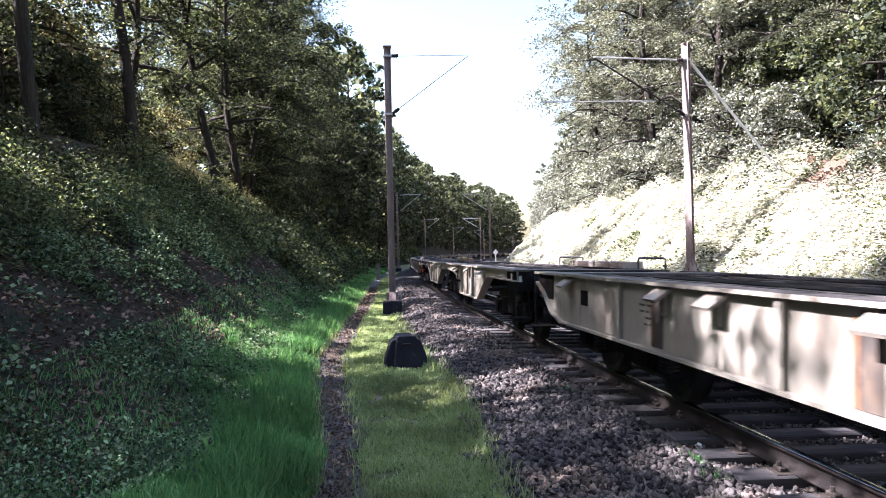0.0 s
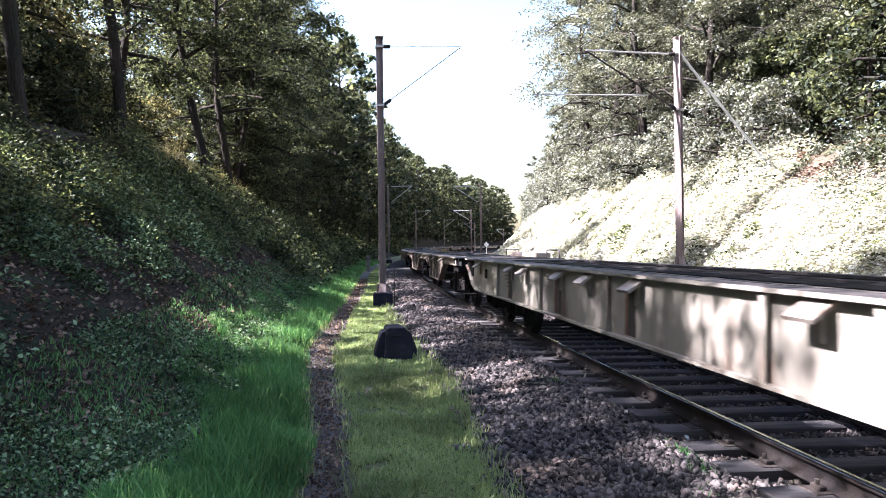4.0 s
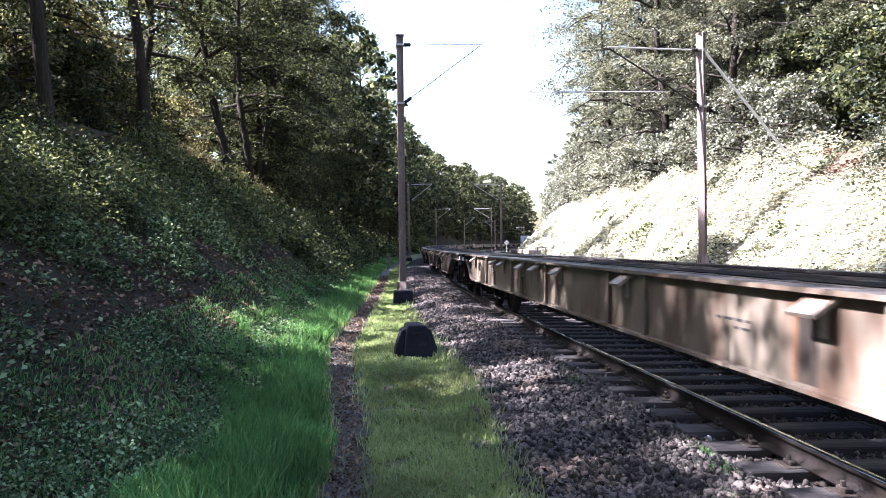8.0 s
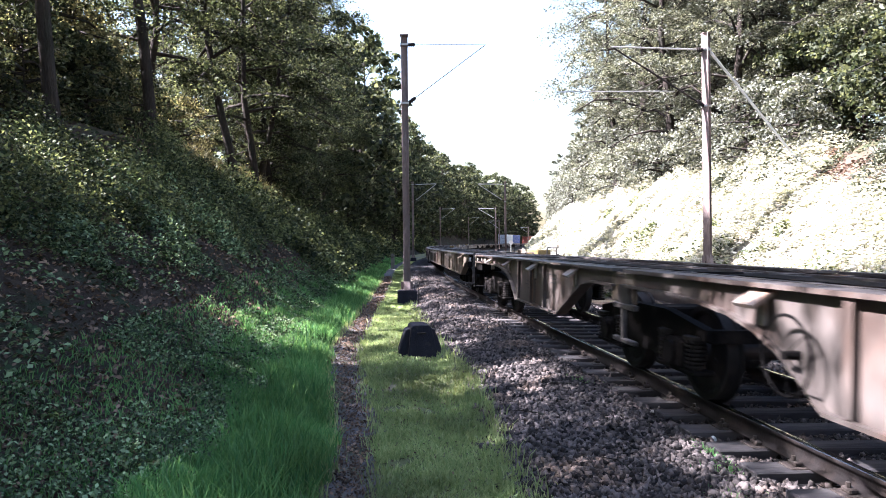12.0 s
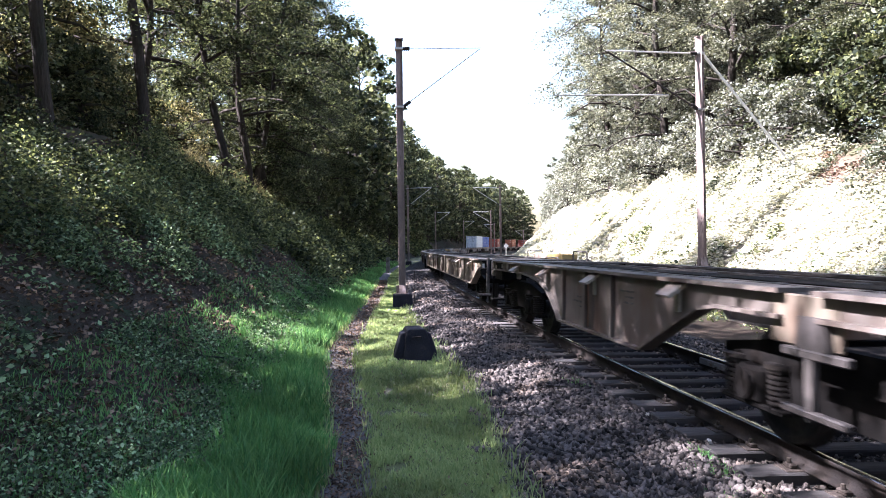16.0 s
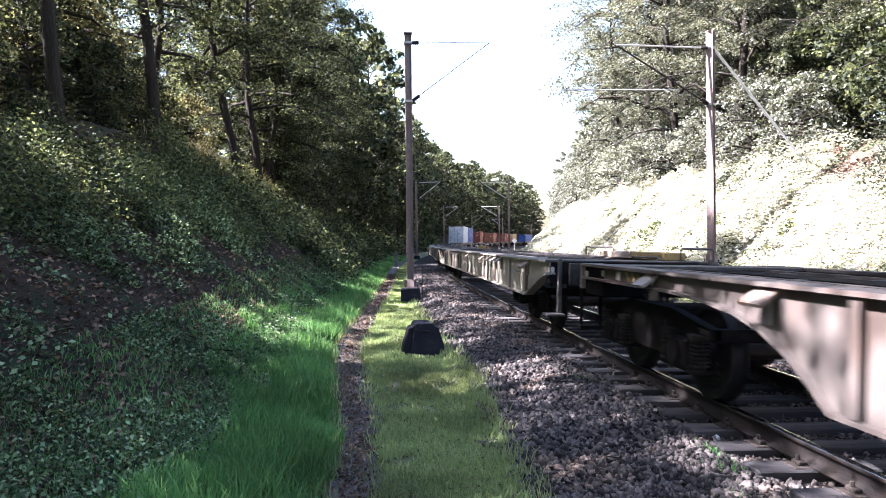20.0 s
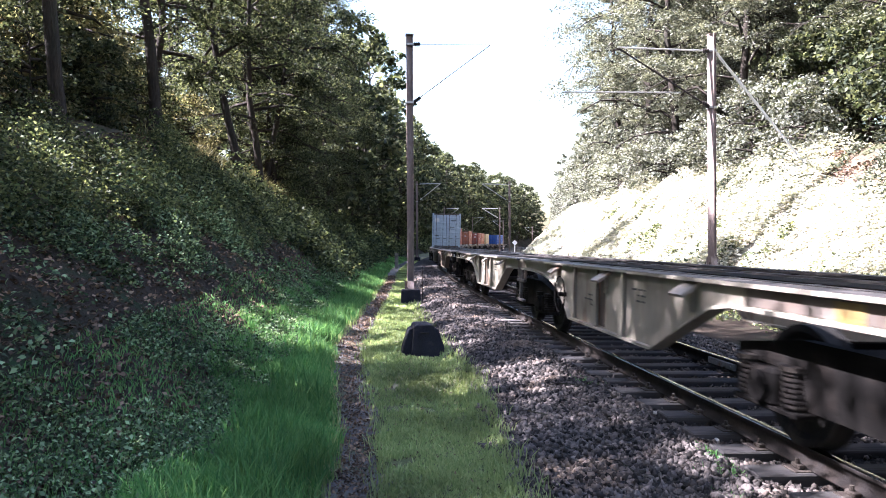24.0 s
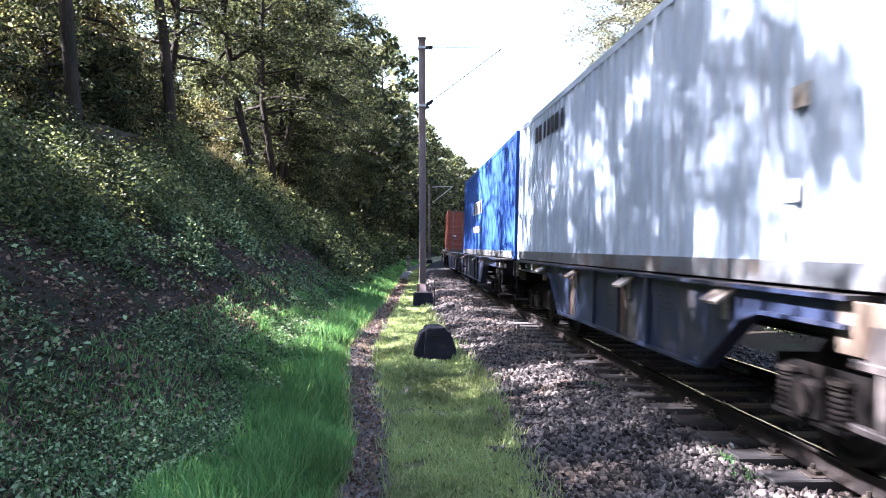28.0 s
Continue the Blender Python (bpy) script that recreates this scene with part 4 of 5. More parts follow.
def wagon_end(root, y, out, style="step"):
    """Headstock, buffers, hook and end plate; out: -1 towards the front, +1 towards the rear."""
    hs = part("headstock", box(B(), -1.3, 1.3, min(y, y - out * 0.16), max(y, y - out * 0.16), 0.86, 1.21, 0.01), M_UNDER, root)
    part("end_deck", box(B(), -1.26, 1.26, min(y - out * 0.16, y - out * 0.95), max(y - out * 0.16, y - out * 0.95), 1.19, 1.222), M_DECK, root)
    for sx in (-1, 1):
        bm = B()
        rod(bm, (sx * 0.875, y, 1.03), (sx * 0.875, y + out * 0.34, 1.03), 0.125, 14)
        rod(bm, (sx * 0.875, y + out * 0.3, 1.03), (sx * 0.875, y + out * 0.56, 1.03), 0.09, 12)
        buf = part("buffer", bm, M_UNDER, root)
        bm = B()
        box(bm, sx * 0.875 - 0.27, sx * 0.875 + 0.27, min(y + out * 0.56, y + out * 0.6), max(y + out * 0.56, y + out * 0.6), 0.86, 1.2, 0.015)
        part("buffer_plate", bm, M_WHEEL, buf)
        xs = sx * 1.2
        if style == "red":
            post = part("corner_post", box(B(), xs - 0.02, xs + 0.1, y - 0.06, y + 0.06, 0.64, 1.24, 0.015), M_RED, root, "red painted corner post")
            bm = box(B(), xs - 0.06, xs + 0.11, y - 0.05, y + 0.16, 1.24, 1.35, 0.03)
            box(bm, xs + 0.02, xs + 0.1, y + 0.08, y + 0.2, 0.98, 1.24, 0.01)
            part("bracket", bm, M_CREAM, post, "pale worn bracket")
            bm = box(B(), xs - 0.3, xs + 0.12, y - 0.34, y + 0.1, 0.47, 0.505, 0.008)
            box(bm, xs + 0.02, xs + 0.06, y - 0.03, y + 0.03, 0.5, 0.66)
            part("step", bm, M_DECK, post, "worn step plate")
        elif style == "plate":
            post = part("corner_post", box(B(), xs + 0.03, xs + 0.1, y - 0.035, y + 0.035, 0.42, 1.26, 0.012), M_DECK, root, "dark worn corner post")
            part("step", box(B(), xs - 0.16, xs + 0.13, y - 0.14, y + 0.14, 0.37, 0.41, 0.008), M_DECK, post)
        else:
            bm = B()
            for dx in (-0.15, 0.1):
                box(bm, xs + dx - 0.02, xs + dx + 0.02, y - 0.012, y + 0.012, 0.42, 0.9)
            box(bm, xs - 0.19, xs + 0.13, y - 0.13, y + 0.13, 0.39, 0.43, 0.008)
            part("step", bm, M_UNDER, root)
    part("reflector", box(B(), -1.27, -1.22, y + (0.002 if out > 0 else -0.01), y + (0.01 if out > 0 else -0.002), 1.02, 1.12), M_CREAM, hs)
    bm = B()
    box(bm, -0.07, 0.07, min(y, y + out * 0.42), max(y, y + out * 0.42), 0.92, 1.12, 0.02)
    rod(bm, (0, y + out * 0.38, 1.0), (0, y + out * 0.46, 0.66), 0.03, 8)
    part("coupling_hook", bm, M_UNDER, root)
    bm = B()
    rod(bm, (0.45, y, 0.9), (0.45, y + out * 0.3, 0.6), 0.03, 8)
    rod(bm, (0.45, y + out * 0.3, 0.6), (0.45, y + out * 0.58, 0.68), 0.03, 8)
    part("brake_hose", bm, M_BLACK, root)


def hoop(root, x, y0, y1, z0=1.22, z1=1.42, mat=None):
    bm = B()
    pts = [(x, y0, z0), (x, y0, z1 - 0.04), (x, y0 + 0.05, z1), (x, y1 - 0.05, z1), (x, y1, z1 - 0.04), (x, y1, z0)]
    for a, b in zip(pts, pts[1:]):
        rod(bm, a, b, 0.018, 6)
    part("grab_rail", bm, mat or M_DECK, root)


def spring_mesh():
    bm = B()
    for k in range(7):
        rod(bm, (0, 0, 0.03 + k * 0.038), (0, 0, 0.052 + k * 0.038), 0.095, 10)
    rod(bm, (0, 0, 0.0), (0, 0, 0.3), 0.06, 8)
    rod(bm, (0, 0, 0.285), (0, 0, 0.32), 0.11, 10)
    me = bpy.data.meshes.new("spring")
    bm.to_mesh(me), bm.free()
    me.materials.append(M_SPRING)
    return me


def wheel_mesh():
    bm = B()
    ring = [(0.0, 0.10), (0.10, 0.10), (0.115, 0.075), (0.13, 0.045), (0.36, 0.03), (0.40, 0.06), (0.455, 0.065), (0.458, -0.05), (0.487, -0.055), (0.49, -0.075), (0.4, -0.078), (0.37, -0.03), (0.12, -0.04), (0.1, -0.09), (0.0, -0.09)]
    n = 28
    vs = [[bm.verts.new((x, r * math.cos(6.2832 * i / n), r * math.sin(6.2832 * i / n))) for i in range(n)] for r, x in ring[1:-1]]
    for a, b in zip(vs, vs[1:]):
        for i in range(n):
            bm.faces.new((a[i], a[(i + 1) % n], b[(i + 1) % n], b[i]))
    bm.faces.new(vs[0]), bm.faces.new(vs[-1][::-1])
    for k in range(6):
        a = 6.2832 * k / 6
        rod(bm, (0.05, 0.22 * math.cos(a), 0.22 * math.sin(a)), (0.07, 0.22 * math.cos(a), 0.22 * math.sin(a)), 0.03, 6)
    bmesh.ops.recalc_face_normals(bm, faces=bm.faces)
    me = bpy.data.meshes.new("wheel")
    bm.to_mesh(me), bm.free()
    me.materials.append(M_WHEEL)
    return me


SPRING, WHEEL = spring_mesh(), wheel_mesh()


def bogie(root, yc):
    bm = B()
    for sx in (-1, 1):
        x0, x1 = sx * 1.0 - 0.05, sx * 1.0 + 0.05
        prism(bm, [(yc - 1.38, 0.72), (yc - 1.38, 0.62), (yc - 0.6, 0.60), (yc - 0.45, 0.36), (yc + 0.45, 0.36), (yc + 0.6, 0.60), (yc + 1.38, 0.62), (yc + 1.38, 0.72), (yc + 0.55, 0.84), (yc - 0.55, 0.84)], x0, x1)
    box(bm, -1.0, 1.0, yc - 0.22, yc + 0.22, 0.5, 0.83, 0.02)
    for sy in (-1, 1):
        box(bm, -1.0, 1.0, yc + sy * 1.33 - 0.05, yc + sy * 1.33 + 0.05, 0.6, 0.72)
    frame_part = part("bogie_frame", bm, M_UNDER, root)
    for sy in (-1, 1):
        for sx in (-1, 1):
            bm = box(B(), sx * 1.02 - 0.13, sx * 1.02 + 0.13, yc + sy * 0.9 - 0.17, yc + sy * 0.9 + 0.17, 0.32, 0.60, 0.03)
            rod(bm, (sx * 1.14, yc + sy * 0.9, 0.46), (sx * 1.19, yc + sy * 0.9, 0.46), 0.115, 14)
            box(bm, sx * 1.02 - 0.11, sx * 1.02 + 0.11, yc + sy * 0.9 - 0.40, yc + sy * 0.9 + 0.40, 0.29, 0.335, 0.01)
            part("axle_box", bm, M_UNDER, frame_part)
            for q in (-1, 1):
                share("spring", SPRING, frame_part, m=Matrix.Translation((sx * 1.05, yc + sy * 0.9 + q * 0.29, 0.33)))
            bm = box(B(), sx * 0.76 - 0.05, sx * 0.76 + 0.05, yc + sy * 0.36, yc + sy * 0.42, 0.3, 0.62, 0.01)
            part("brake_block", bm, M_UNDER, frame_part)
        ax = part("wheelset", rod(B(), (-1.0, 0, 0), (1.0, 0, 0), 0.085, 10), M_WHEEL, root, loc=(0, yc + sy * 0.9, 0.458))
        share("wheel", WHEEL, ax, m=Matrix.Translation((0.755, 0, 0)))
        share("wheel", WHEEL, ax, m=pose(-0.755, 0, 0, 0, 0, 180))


def end_furniture(root, y, hoops, boxes):
    """Grab rails and flat boxes along the far edge behind the leading end."""
    for a, b in hoops:
        hoop(root, 1.12, y + a, y + b, z1=1.43)
    for a, b, mat in boxes:
        part("flat_box", box(B(), 0.85, 1.24, y + a, y + b, 1.222, 1.36, 0.015), mat, root)


def articulated_wagon(paint, ends=(-10.2, 10.2), bs=(-8.75, 0.0, 8.75), steep=False, fittings="boxes"):
    """Two short frames over three bogies."""
    root = new("articulated_flat_wagon")
    for k in (0, 1):
        ya, yb = bs[k], bs[k + 1]
        y0, y1 = (ends[0], -0.2) if k == 0 else (0.2, ends[1])
        low = [(y0, 1.02), (ya + 1.0, 1.02), (ya + 1.3, 0.98), (ya + 1.6, 0.86), (ya + 2.5, 0.47), (yb - 3.4, 0.46), (yb - 3.2, 0.60), (yb - 2.95, 0.75), (yb - 2.65, 0.87), (yb - 2.3, 0.95), (yb - 1.8, 1.0), (yb - 1.2, 1.03), (y1, 1.03)]
        if steep:
            low = [(y0, 1.02), (ya + 1.15, 1.02), (ya + 1.4, 0.95), (ya + 2.05, 0.47), (yb - 1.85, 0.46), (yb - 1.3, 0.95), (yb - 1.1, 1.03), (y1, 1.03)]
        side_beam(root, low, y0, y1, paint)
        deck_frame(root, y0, y1)
        spigots(root, [ya + 3.9, ya + 1.7, yb - 2.7] + ([yb - 0.7] if k else []), low)
        ribs(root, [ya + 3.3, ya + 4.2, yb - 3.6], 0.5, paint)
        for side in (-1, 1):
            markings(root, ya + 2.75, 1.02, side, (3, 2, 2), 0.16)
            markings(root, yb - 4.3, 0.85, side, (2, 3, 1), 0.14)
    for yb in bs:
        bogie(root, yb)
    bm = B()
    for k in range(20):
        a, b = 6.2832 * k / 20, 6.2832 * (k + 1) / 20
        rod(bm, (-1.4, -3.1 + 0.26 * math.cos(a), 0.78 + 0.26 * math.sin(a)), (-1.4, -3.1 + 0.26 * math.cos(b), 0.78 + 0.26 * math.sin(b)), 0.011, 6)
    rod(bm, (-1.3, -3.1, 0.78), (-1.42, -3.1, 0.78), 0.03, 8)
    for k in range(3):
        a = 6.2832 * k / 3 + 0.4
        rod(bm, (-1.41, -3.1, 0.78), (-1.4, -3.1 + 0.26 * math.cos(a), 0.78 + 0.26 * math.sin(a)), 0.006, 6)
    part("brake_wheel", bm, M_UNDER, root, "spoked hand brake wheel")
    for side in (-1, 1):
        x0, x1 = sorted((side * 1.30, side * 1.36))
        bm = box(B(), x0, x1, -0.46, 0.14, 0.80, 0.86, 0.01)
        box(bm, x0, x1, -0.46, 0.14, 0.44, 0.49, 0.01)
        box(bm, x0 + 0.004, x1 - 0.004, -0.16, -0.08, 0.45, 0.86, 0.008)
        prism(bm, [(-0.3, 0.86), (0.02, 0.86), (-0.02, 1.06), (-0.26, 1.06)], x0 + 0.01, x1 - 0.01)
        part("joint_guard", bm, M_DECK, root, "rusty guard frame at the joint")
        part("joint_plate", box(B(), side * 1.285 - 0.02, side * 1.285 + 0.02, -0.34, 0.34, 0.86, 1.19, 0.01), M_PAINT_BROWN, root)
    wagon_end(root, ends[0], -1)
    wagon_end(root, ends[1], 1)
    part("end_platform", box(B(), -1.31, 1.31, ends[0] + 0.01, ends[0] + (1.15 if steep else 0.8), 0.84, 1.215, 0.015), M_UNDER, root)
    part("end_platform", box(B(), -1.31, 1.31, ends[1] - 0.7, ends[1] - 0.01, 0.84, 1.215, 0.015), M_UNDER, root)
    if steep:
        for sx in (-1, 1):
            part("end_bracket", prism(B(), [(ends[0] + 1.15, 0.84), (ends[0] + 0.05, 0.84), (ends[0] + 0.2, 0.62), (ends[0] + 0.5, 0.6)], sx * 1.0, sx * 1.28), M_UNDER, root)
    for side in (-1, 1):
        for y, w, z0, z1, mat in ((ends[1] - 0.14, 0.1, 1.05, 1.13, M_CREAM), (ends[1] - 0.75, 0.07, 1.09, 1.16, M_CREAM), (ends[1] - 1.3, 0.13, 1.07, 1.17, M_CREAM), (ends[0] + 0.3, 0.1, 1.06, 1.15, M_CREAM)):
            part("label_plate", box(B(), side * 1.316 - 0.005, side * 1.316 + 0.005, y, y + w, z0, z1), mat, root)
        part("end_plate", box(B(), side * 1.3 - 0.07, side * 1.3 + 0.06, ends[1] - 0.02, ends[1] + 0.02, 0.9, 1.22, 0.01), M_PAINT_BROWN, root)
    if fittings == "boxes":
        end_furniture(root, ends[0], ((-0.4, 0.75), (4.0, 5.9)), ((0.8, 2.4, M_FLAP), (2.43, 3.9, M_PAINT_DARK)))
    if fittings == "rails":
        end_furniture(root, ends[0], ((-0.6, 0.5), (3.6, 5.8)), ())
    if fittings == "one box":
        end_furniture(root, ends[0], ((-0.9, 0.0), (2.2, 3.4)), ((0.05, 0.8, M_FLAP),))
        for side in (-1, 1):
            x0, x1 = sorted((side * 1.3005, side * 1.305))
            part("end_stain_plate", box(B(), x0, x1, ends[0] + 0.06, ends[0] + 2.3, 1.055, 1.18), M_PAINT_DARK, root)
            x0, x1 = sorted((side * 1.306, side * 1.311))
            part("yellow_plate", box(B(), x0, x1, ends[0] + 1.05, ends[0] + 1.3, 1.02, 1.17), M_YELLOW, root)
    half = ends[1]
    for side in (-1, 1):
        bm = B()
        for q in range(5):
            prism(bm, [(half - 2.2 + q * 0.16, 1.06), (half - 2.13 + q * 0.16, 1.06), (half - 2.05 + q * 0.16, 1.17), (half - 2.12 + q * 0.16, 1.17)], side * 1.302, side * 1.306)
        part("warning_stripes", bm, M_YELLOW, root)
    return root


def long_wagon(paint, red=False):
    """One long underframe on two bogies."""
    root = new("long_flat_wagon")
    half = 10.75
    low = [(-half, 1.0), (-half + 0.35, 0.93), (-half + 1.55, 0.57), (half - 1.15, 0.57), (half - 0.75, 0.66), (half - 0.35, 0.92), (half, 1.05)]
    side_beam(root, low, -half, half, paint)
    deck_frame(root, -half, half)
    spigots(root, [y - half for y in (1.5, 4.3, 5.0, 5.75, 6.8, 9.9, 12.4, 13.7, 14.7, 16.4, 17.3, 20.0)], low)
    ribs(root, [y - half for y in (3.2, 6.2, 9.4, 10.4, 13.1, 15.6, 18.3)], 0.6, paint)
    for side in (-1, 1):
        markings(root, -half + 2.3, 1.0, side, (2, 3, 1), 0.17)
        markings(root, -half + 7.6, 0.92, side, (4, 2), 0.16)
        markings(root, half - 4.0, 0.98, side, (3, 3, 2, 2), 0.17)
        part("label_plate", box(B(), side * 1.304 - 0.003, side * 1.304 + 0.003, half - 2.15, half - 1.9, 0.86, 1.04), M_UNDER, root)
    for yb in (-half + 2.55, half - 2.55):
        bogie(root, yb)
    wagon_end(root, -half, -1, "red" if red else "plate")
    wagon_end(root, half, 1)
    end_furniture(root, -half, ((-0.4, 0.75), (4.15, 6.2)), ((0.8, 2.4, M_YELLOW), (2.43, 4.05, M_FLAP)))
    part("end_platform", box(B(), -1.31, 1.31, half - 0.75, half - 0.01, 0.84, 1.215, 0.015), M_UNDER, root)
    hoop(root, 0.7, -half + 0.6, -half + 1.9, 1.2, 1.27)
    part("brake_gear", rod(box(B(), -0.5, 0.5, -2.2, -1.2, 0.55, 0.85, 0.02), (0.1, -6.5, 0.62), (0.1, 6.5, 0.62), 0.03, 8), M_UNDER, root)
    return root


def container(name, length, height, mat, label, doors=True):
    """Steel box with corrugated sides, corner posts and castings, doors with locking bars."""
    root = tagged(new(name), label, "container", group="containers on the train")
    w = 1.219
    half = length / 2
    post = part("frame", frame_bm(half, w, height), mat, root)
    for sx in (-1, 1):
        bm = B()
        n = int((length - 0.3) / 0.28)
        y = -half + 0.15
        step = (length - 0.3) / n
        pts = []
        for k in range(n):
            pts += [(y, 0), (y + step * 0.25, 0), (y + step * 0.4, 0.036), (y + step * 0.75, 0.036), (y + step * 0.9, 0)]
            y += step
        pts.append((half - 0.15, 0))
        lo = [bm.verts.new((sx * (w - 0.012 - d), yy, 0.15)) for yy, d in pts]
        hi = [bm.verts.new((sx * (w - 0.012 - d), yy, height - 0.1)) for yy, d in pts]
        for i in range(len(pts) - 1):
            bm.faces.new((lo[i], lo[i + 1], hi[i + 1], hi[i]))
        part("side_wall", bm, mat, root)
    for sx in (-1, 1):
        x0, x1 = sorted((sx * (w - 0.03), sx * (w + 0.004)))
        part("bottom_rail", box(B(), x0, x1, -half + 0.17, half - 0.17, 0.02, 0.19, 0.006), M_RAILING, root, "dark grey bottom rail")
    part("roof", box(B(), -w + 0.04, w - 0.04, -half + 0.05, half - 0.05, height - 0.06, height - 0.03), mat, root)
    part("floor", box(B(), -w + 0.05, w - 0.05, -half + 0.05, half - 0.05, 0.06, 0.14), M_UNDER, root)
    part("back_wall", box(B(), -w + 0.1, w - 0.1, half - 0.06, half - 0.02, 0.14, height - 0.1), mat, root)
    for sx in (-1, 1):
        x0, x1 = (-w + 0.11, -0.012) if sx < 0 else (0.012, w - 0.11)
        door = part("door", box(B(), x0, x1, -half + 0.03, -half + 0.06, 0.16, height - 0.13), mat, root)
        for f in (0.1, 0.26, 0.42, 0.58, 0.74, 0.9):
            z = 0.16 + (height - 0.29) * f
            part("door_rib", box(B(), x0 + 0.06, x1 - 0.06, -half - 0.02, -half + 0.03, z - 0.07, z + 0.07, 0.015), mat, door)
        for xx in (x0 + 0.24, x1 - 0.28):
            bm = rod(B(), (xx, -half - 0.05, 0.1), (xx, -half - 0.05, height - 0.08), 0.02, 8)
            for z in (0.14, 0.5, 0.95, 1.5, 2.0, height - 0.15):
                box(bm, xx - 0.05, xx + 0.05, -half - 0.06, -half + 0.02, z - 0.03, z + 0.03)
            box(bm, xx - 0.02, xx + 0.3, -half - 0.075, -half - 0.05, 0.72, 0.76)
            part("locking_bar", bm, M_RAILING, door)
        for z in (0.3, 0.95, 1.6, 2.25):
            xh = -w + 0.06 if sx < 0 else w - 0.06
            part("hinge", box(B(), xh - 0.06, xh + 0.06, -half + 0.0, -half + 0.03, z - 0.05, z + 0.05), mat, door)
    bm = box(B(), -0.014, 0.014, -half + 0.015, -half + 0.05, 0.16, height - 0.13)
    for sx in (-1, 1):
        box(bm, sx * (w - 0.105) - 0.008, sx * (w - 0.105) + 0.008, -half + 0.015, -half + 0.05, 0.16, height - 0.13)
    part("door_gasket", bm, M_BLACK, root, "black rubber gasket")
    part("door_header", box(B(), -w + 0.08, w - 0.08, -half - 0.004, -half + 0.03, height - 0.115, height - 0.03, 0.008), M_PAINT_DARK, root, "grimy header rail")
    part("door_sill", box(B(), -w + 0.17, w - 0.17, -half - 0.004, -half + 0.03, 0.03, 0.12, 0.008), M_PAINT_DARK, root, "grimy sill rail")
    return root


def box_print(root, half, height, side, y0, y1, z, tall, n, mat):
    """Large lettering on a side wall as plain bars."""
    bm = B()
    step = (y1 - y0) / n
    for k in range(n):
        w = step * (0.45 + 0.3 * ((k * 3) % 4) / 3)
        box(bm, side * 1.222 - 0.004, side * 1.222 + 0.002, y0 + k * step, y0 + k * step + w, z, z + tall)
    part("lettering", bm, mat, root)


def door_print(root, y, mat):
    bm = B()
    for x, z, w in ((0.35, 2.28, 0.5), (0.5, 2.18, 0.22), (0.32, 1.72, 0.3), (0.32, 1.66, 0.4), (0.34, 1.55, 0.36), (-0.95, 0.98, 0.3), (-0.92, 0.92, 0.26)):
        box(bm, x, x + w, y - 0.026, y - 0.018, z, z + 0.035)
    part("lettering", bm, mat, root)


def frame_bm(half, w, h):
    bm = B()
    for sx in (-1, 1):
        for sy in (-1, 1):
            box(bm, sx * (w - 0.05) - 0.05, sx * (w - 0.05) + 0.05, sy * (half - 0.07) - 0.07, sy * (half - 0.07) + 0.07, 0.1, h - 0.1)
            for z in (0.0, h - 0.118):
                box(bm, sx * (w - 0.078) - 0.081, sx * (w - 0.078) + 0.081, sy * (half - 0.087) - 0.091, sy * (half - 0.087) + 0.091, z, z + 0.118, 0.008)
        box(bm, sx * (w - 0.04) - 0.03, sx * (w - 0.04) + 0.03, -half + 0.14, half - 0.14, 0.03, 0.16)
        box(bm, sx * (w - 0.04) - 0.03, sx * (w - 0.04) + 0.03, -half + 0.14, half - 0.14, h - 0.12, h - 0.02)
    for sy in (-1, 1):
        box(bm, -w + 0.1, w - 0.1, sy * (half - 0.05) - 0.04, sy * (half - 0.05) + 0.04, 0.02, 0.15)
        box(bm, -w + 0.1, w - 0.1, sy * (half - 0.05) - 0.04, sy * (half - 0.05) + 0.04, h - 0.13, h - 0.02)
    return bm


def repaint(root, old, new_mat):
    for ob in root.children_recursive:
        if ob.type == "MESH" and ob.data.materials and ob.data.materials[0] == old:
            ob.material_slots[0].link = "OBJECT"
            ob.material_slots[0].material = new_mat


# ---- the train: kind, head of the wagon in metres behind the first mark, paint ----
TRAIN = [
    ("B", -11.53, "grey"),
    ("A", 11.18, "grey"),
    ("R", 33.20, "grey"),
    ("A", 55.91, "rusty"),
    ("B", 77.92, "rusty"),
    ("A", 100.63, "sooty"),
    ("A", 122.64, "sooty"),
    ("B", 144.65, "rusty"),
    ("A", 167.36, "sooty"),
    ("B", 189.37, "rusty"),
    ("A", 212.08, "sooty"),
    ("B", 234.09, "grey"),
    ("B", 256.80, "grey"),
    ("E", 279.51, "grey"),
    ("D", 301.92, "rusty"),
    ("C", 323.90, "blue"),
    ("C", 348.60, "blue"),
    ("A", 373.30, "sooty"),
    ("A", 395.30, "rusty"),
    ("A", 417.30, "sooty"),
    ("A", 439.30, "sooty"),
    ("A", 461.30, "sooty"),
]
LABELS = {
    "A": "empty articulated container wagon, weathered {} paint, on the track",
    "B": "empty long container wagon with deep {} side beams, on the track",
}
PAINTS = {"grey": M_PAINT, "rusty": M_PAINT_BROWN, "sooty": M_PAINT_DARK, "blue": M_PAINT_BLUE}
train_things = []        # (thing, centre in metres behind the first mark, height over the rail head)


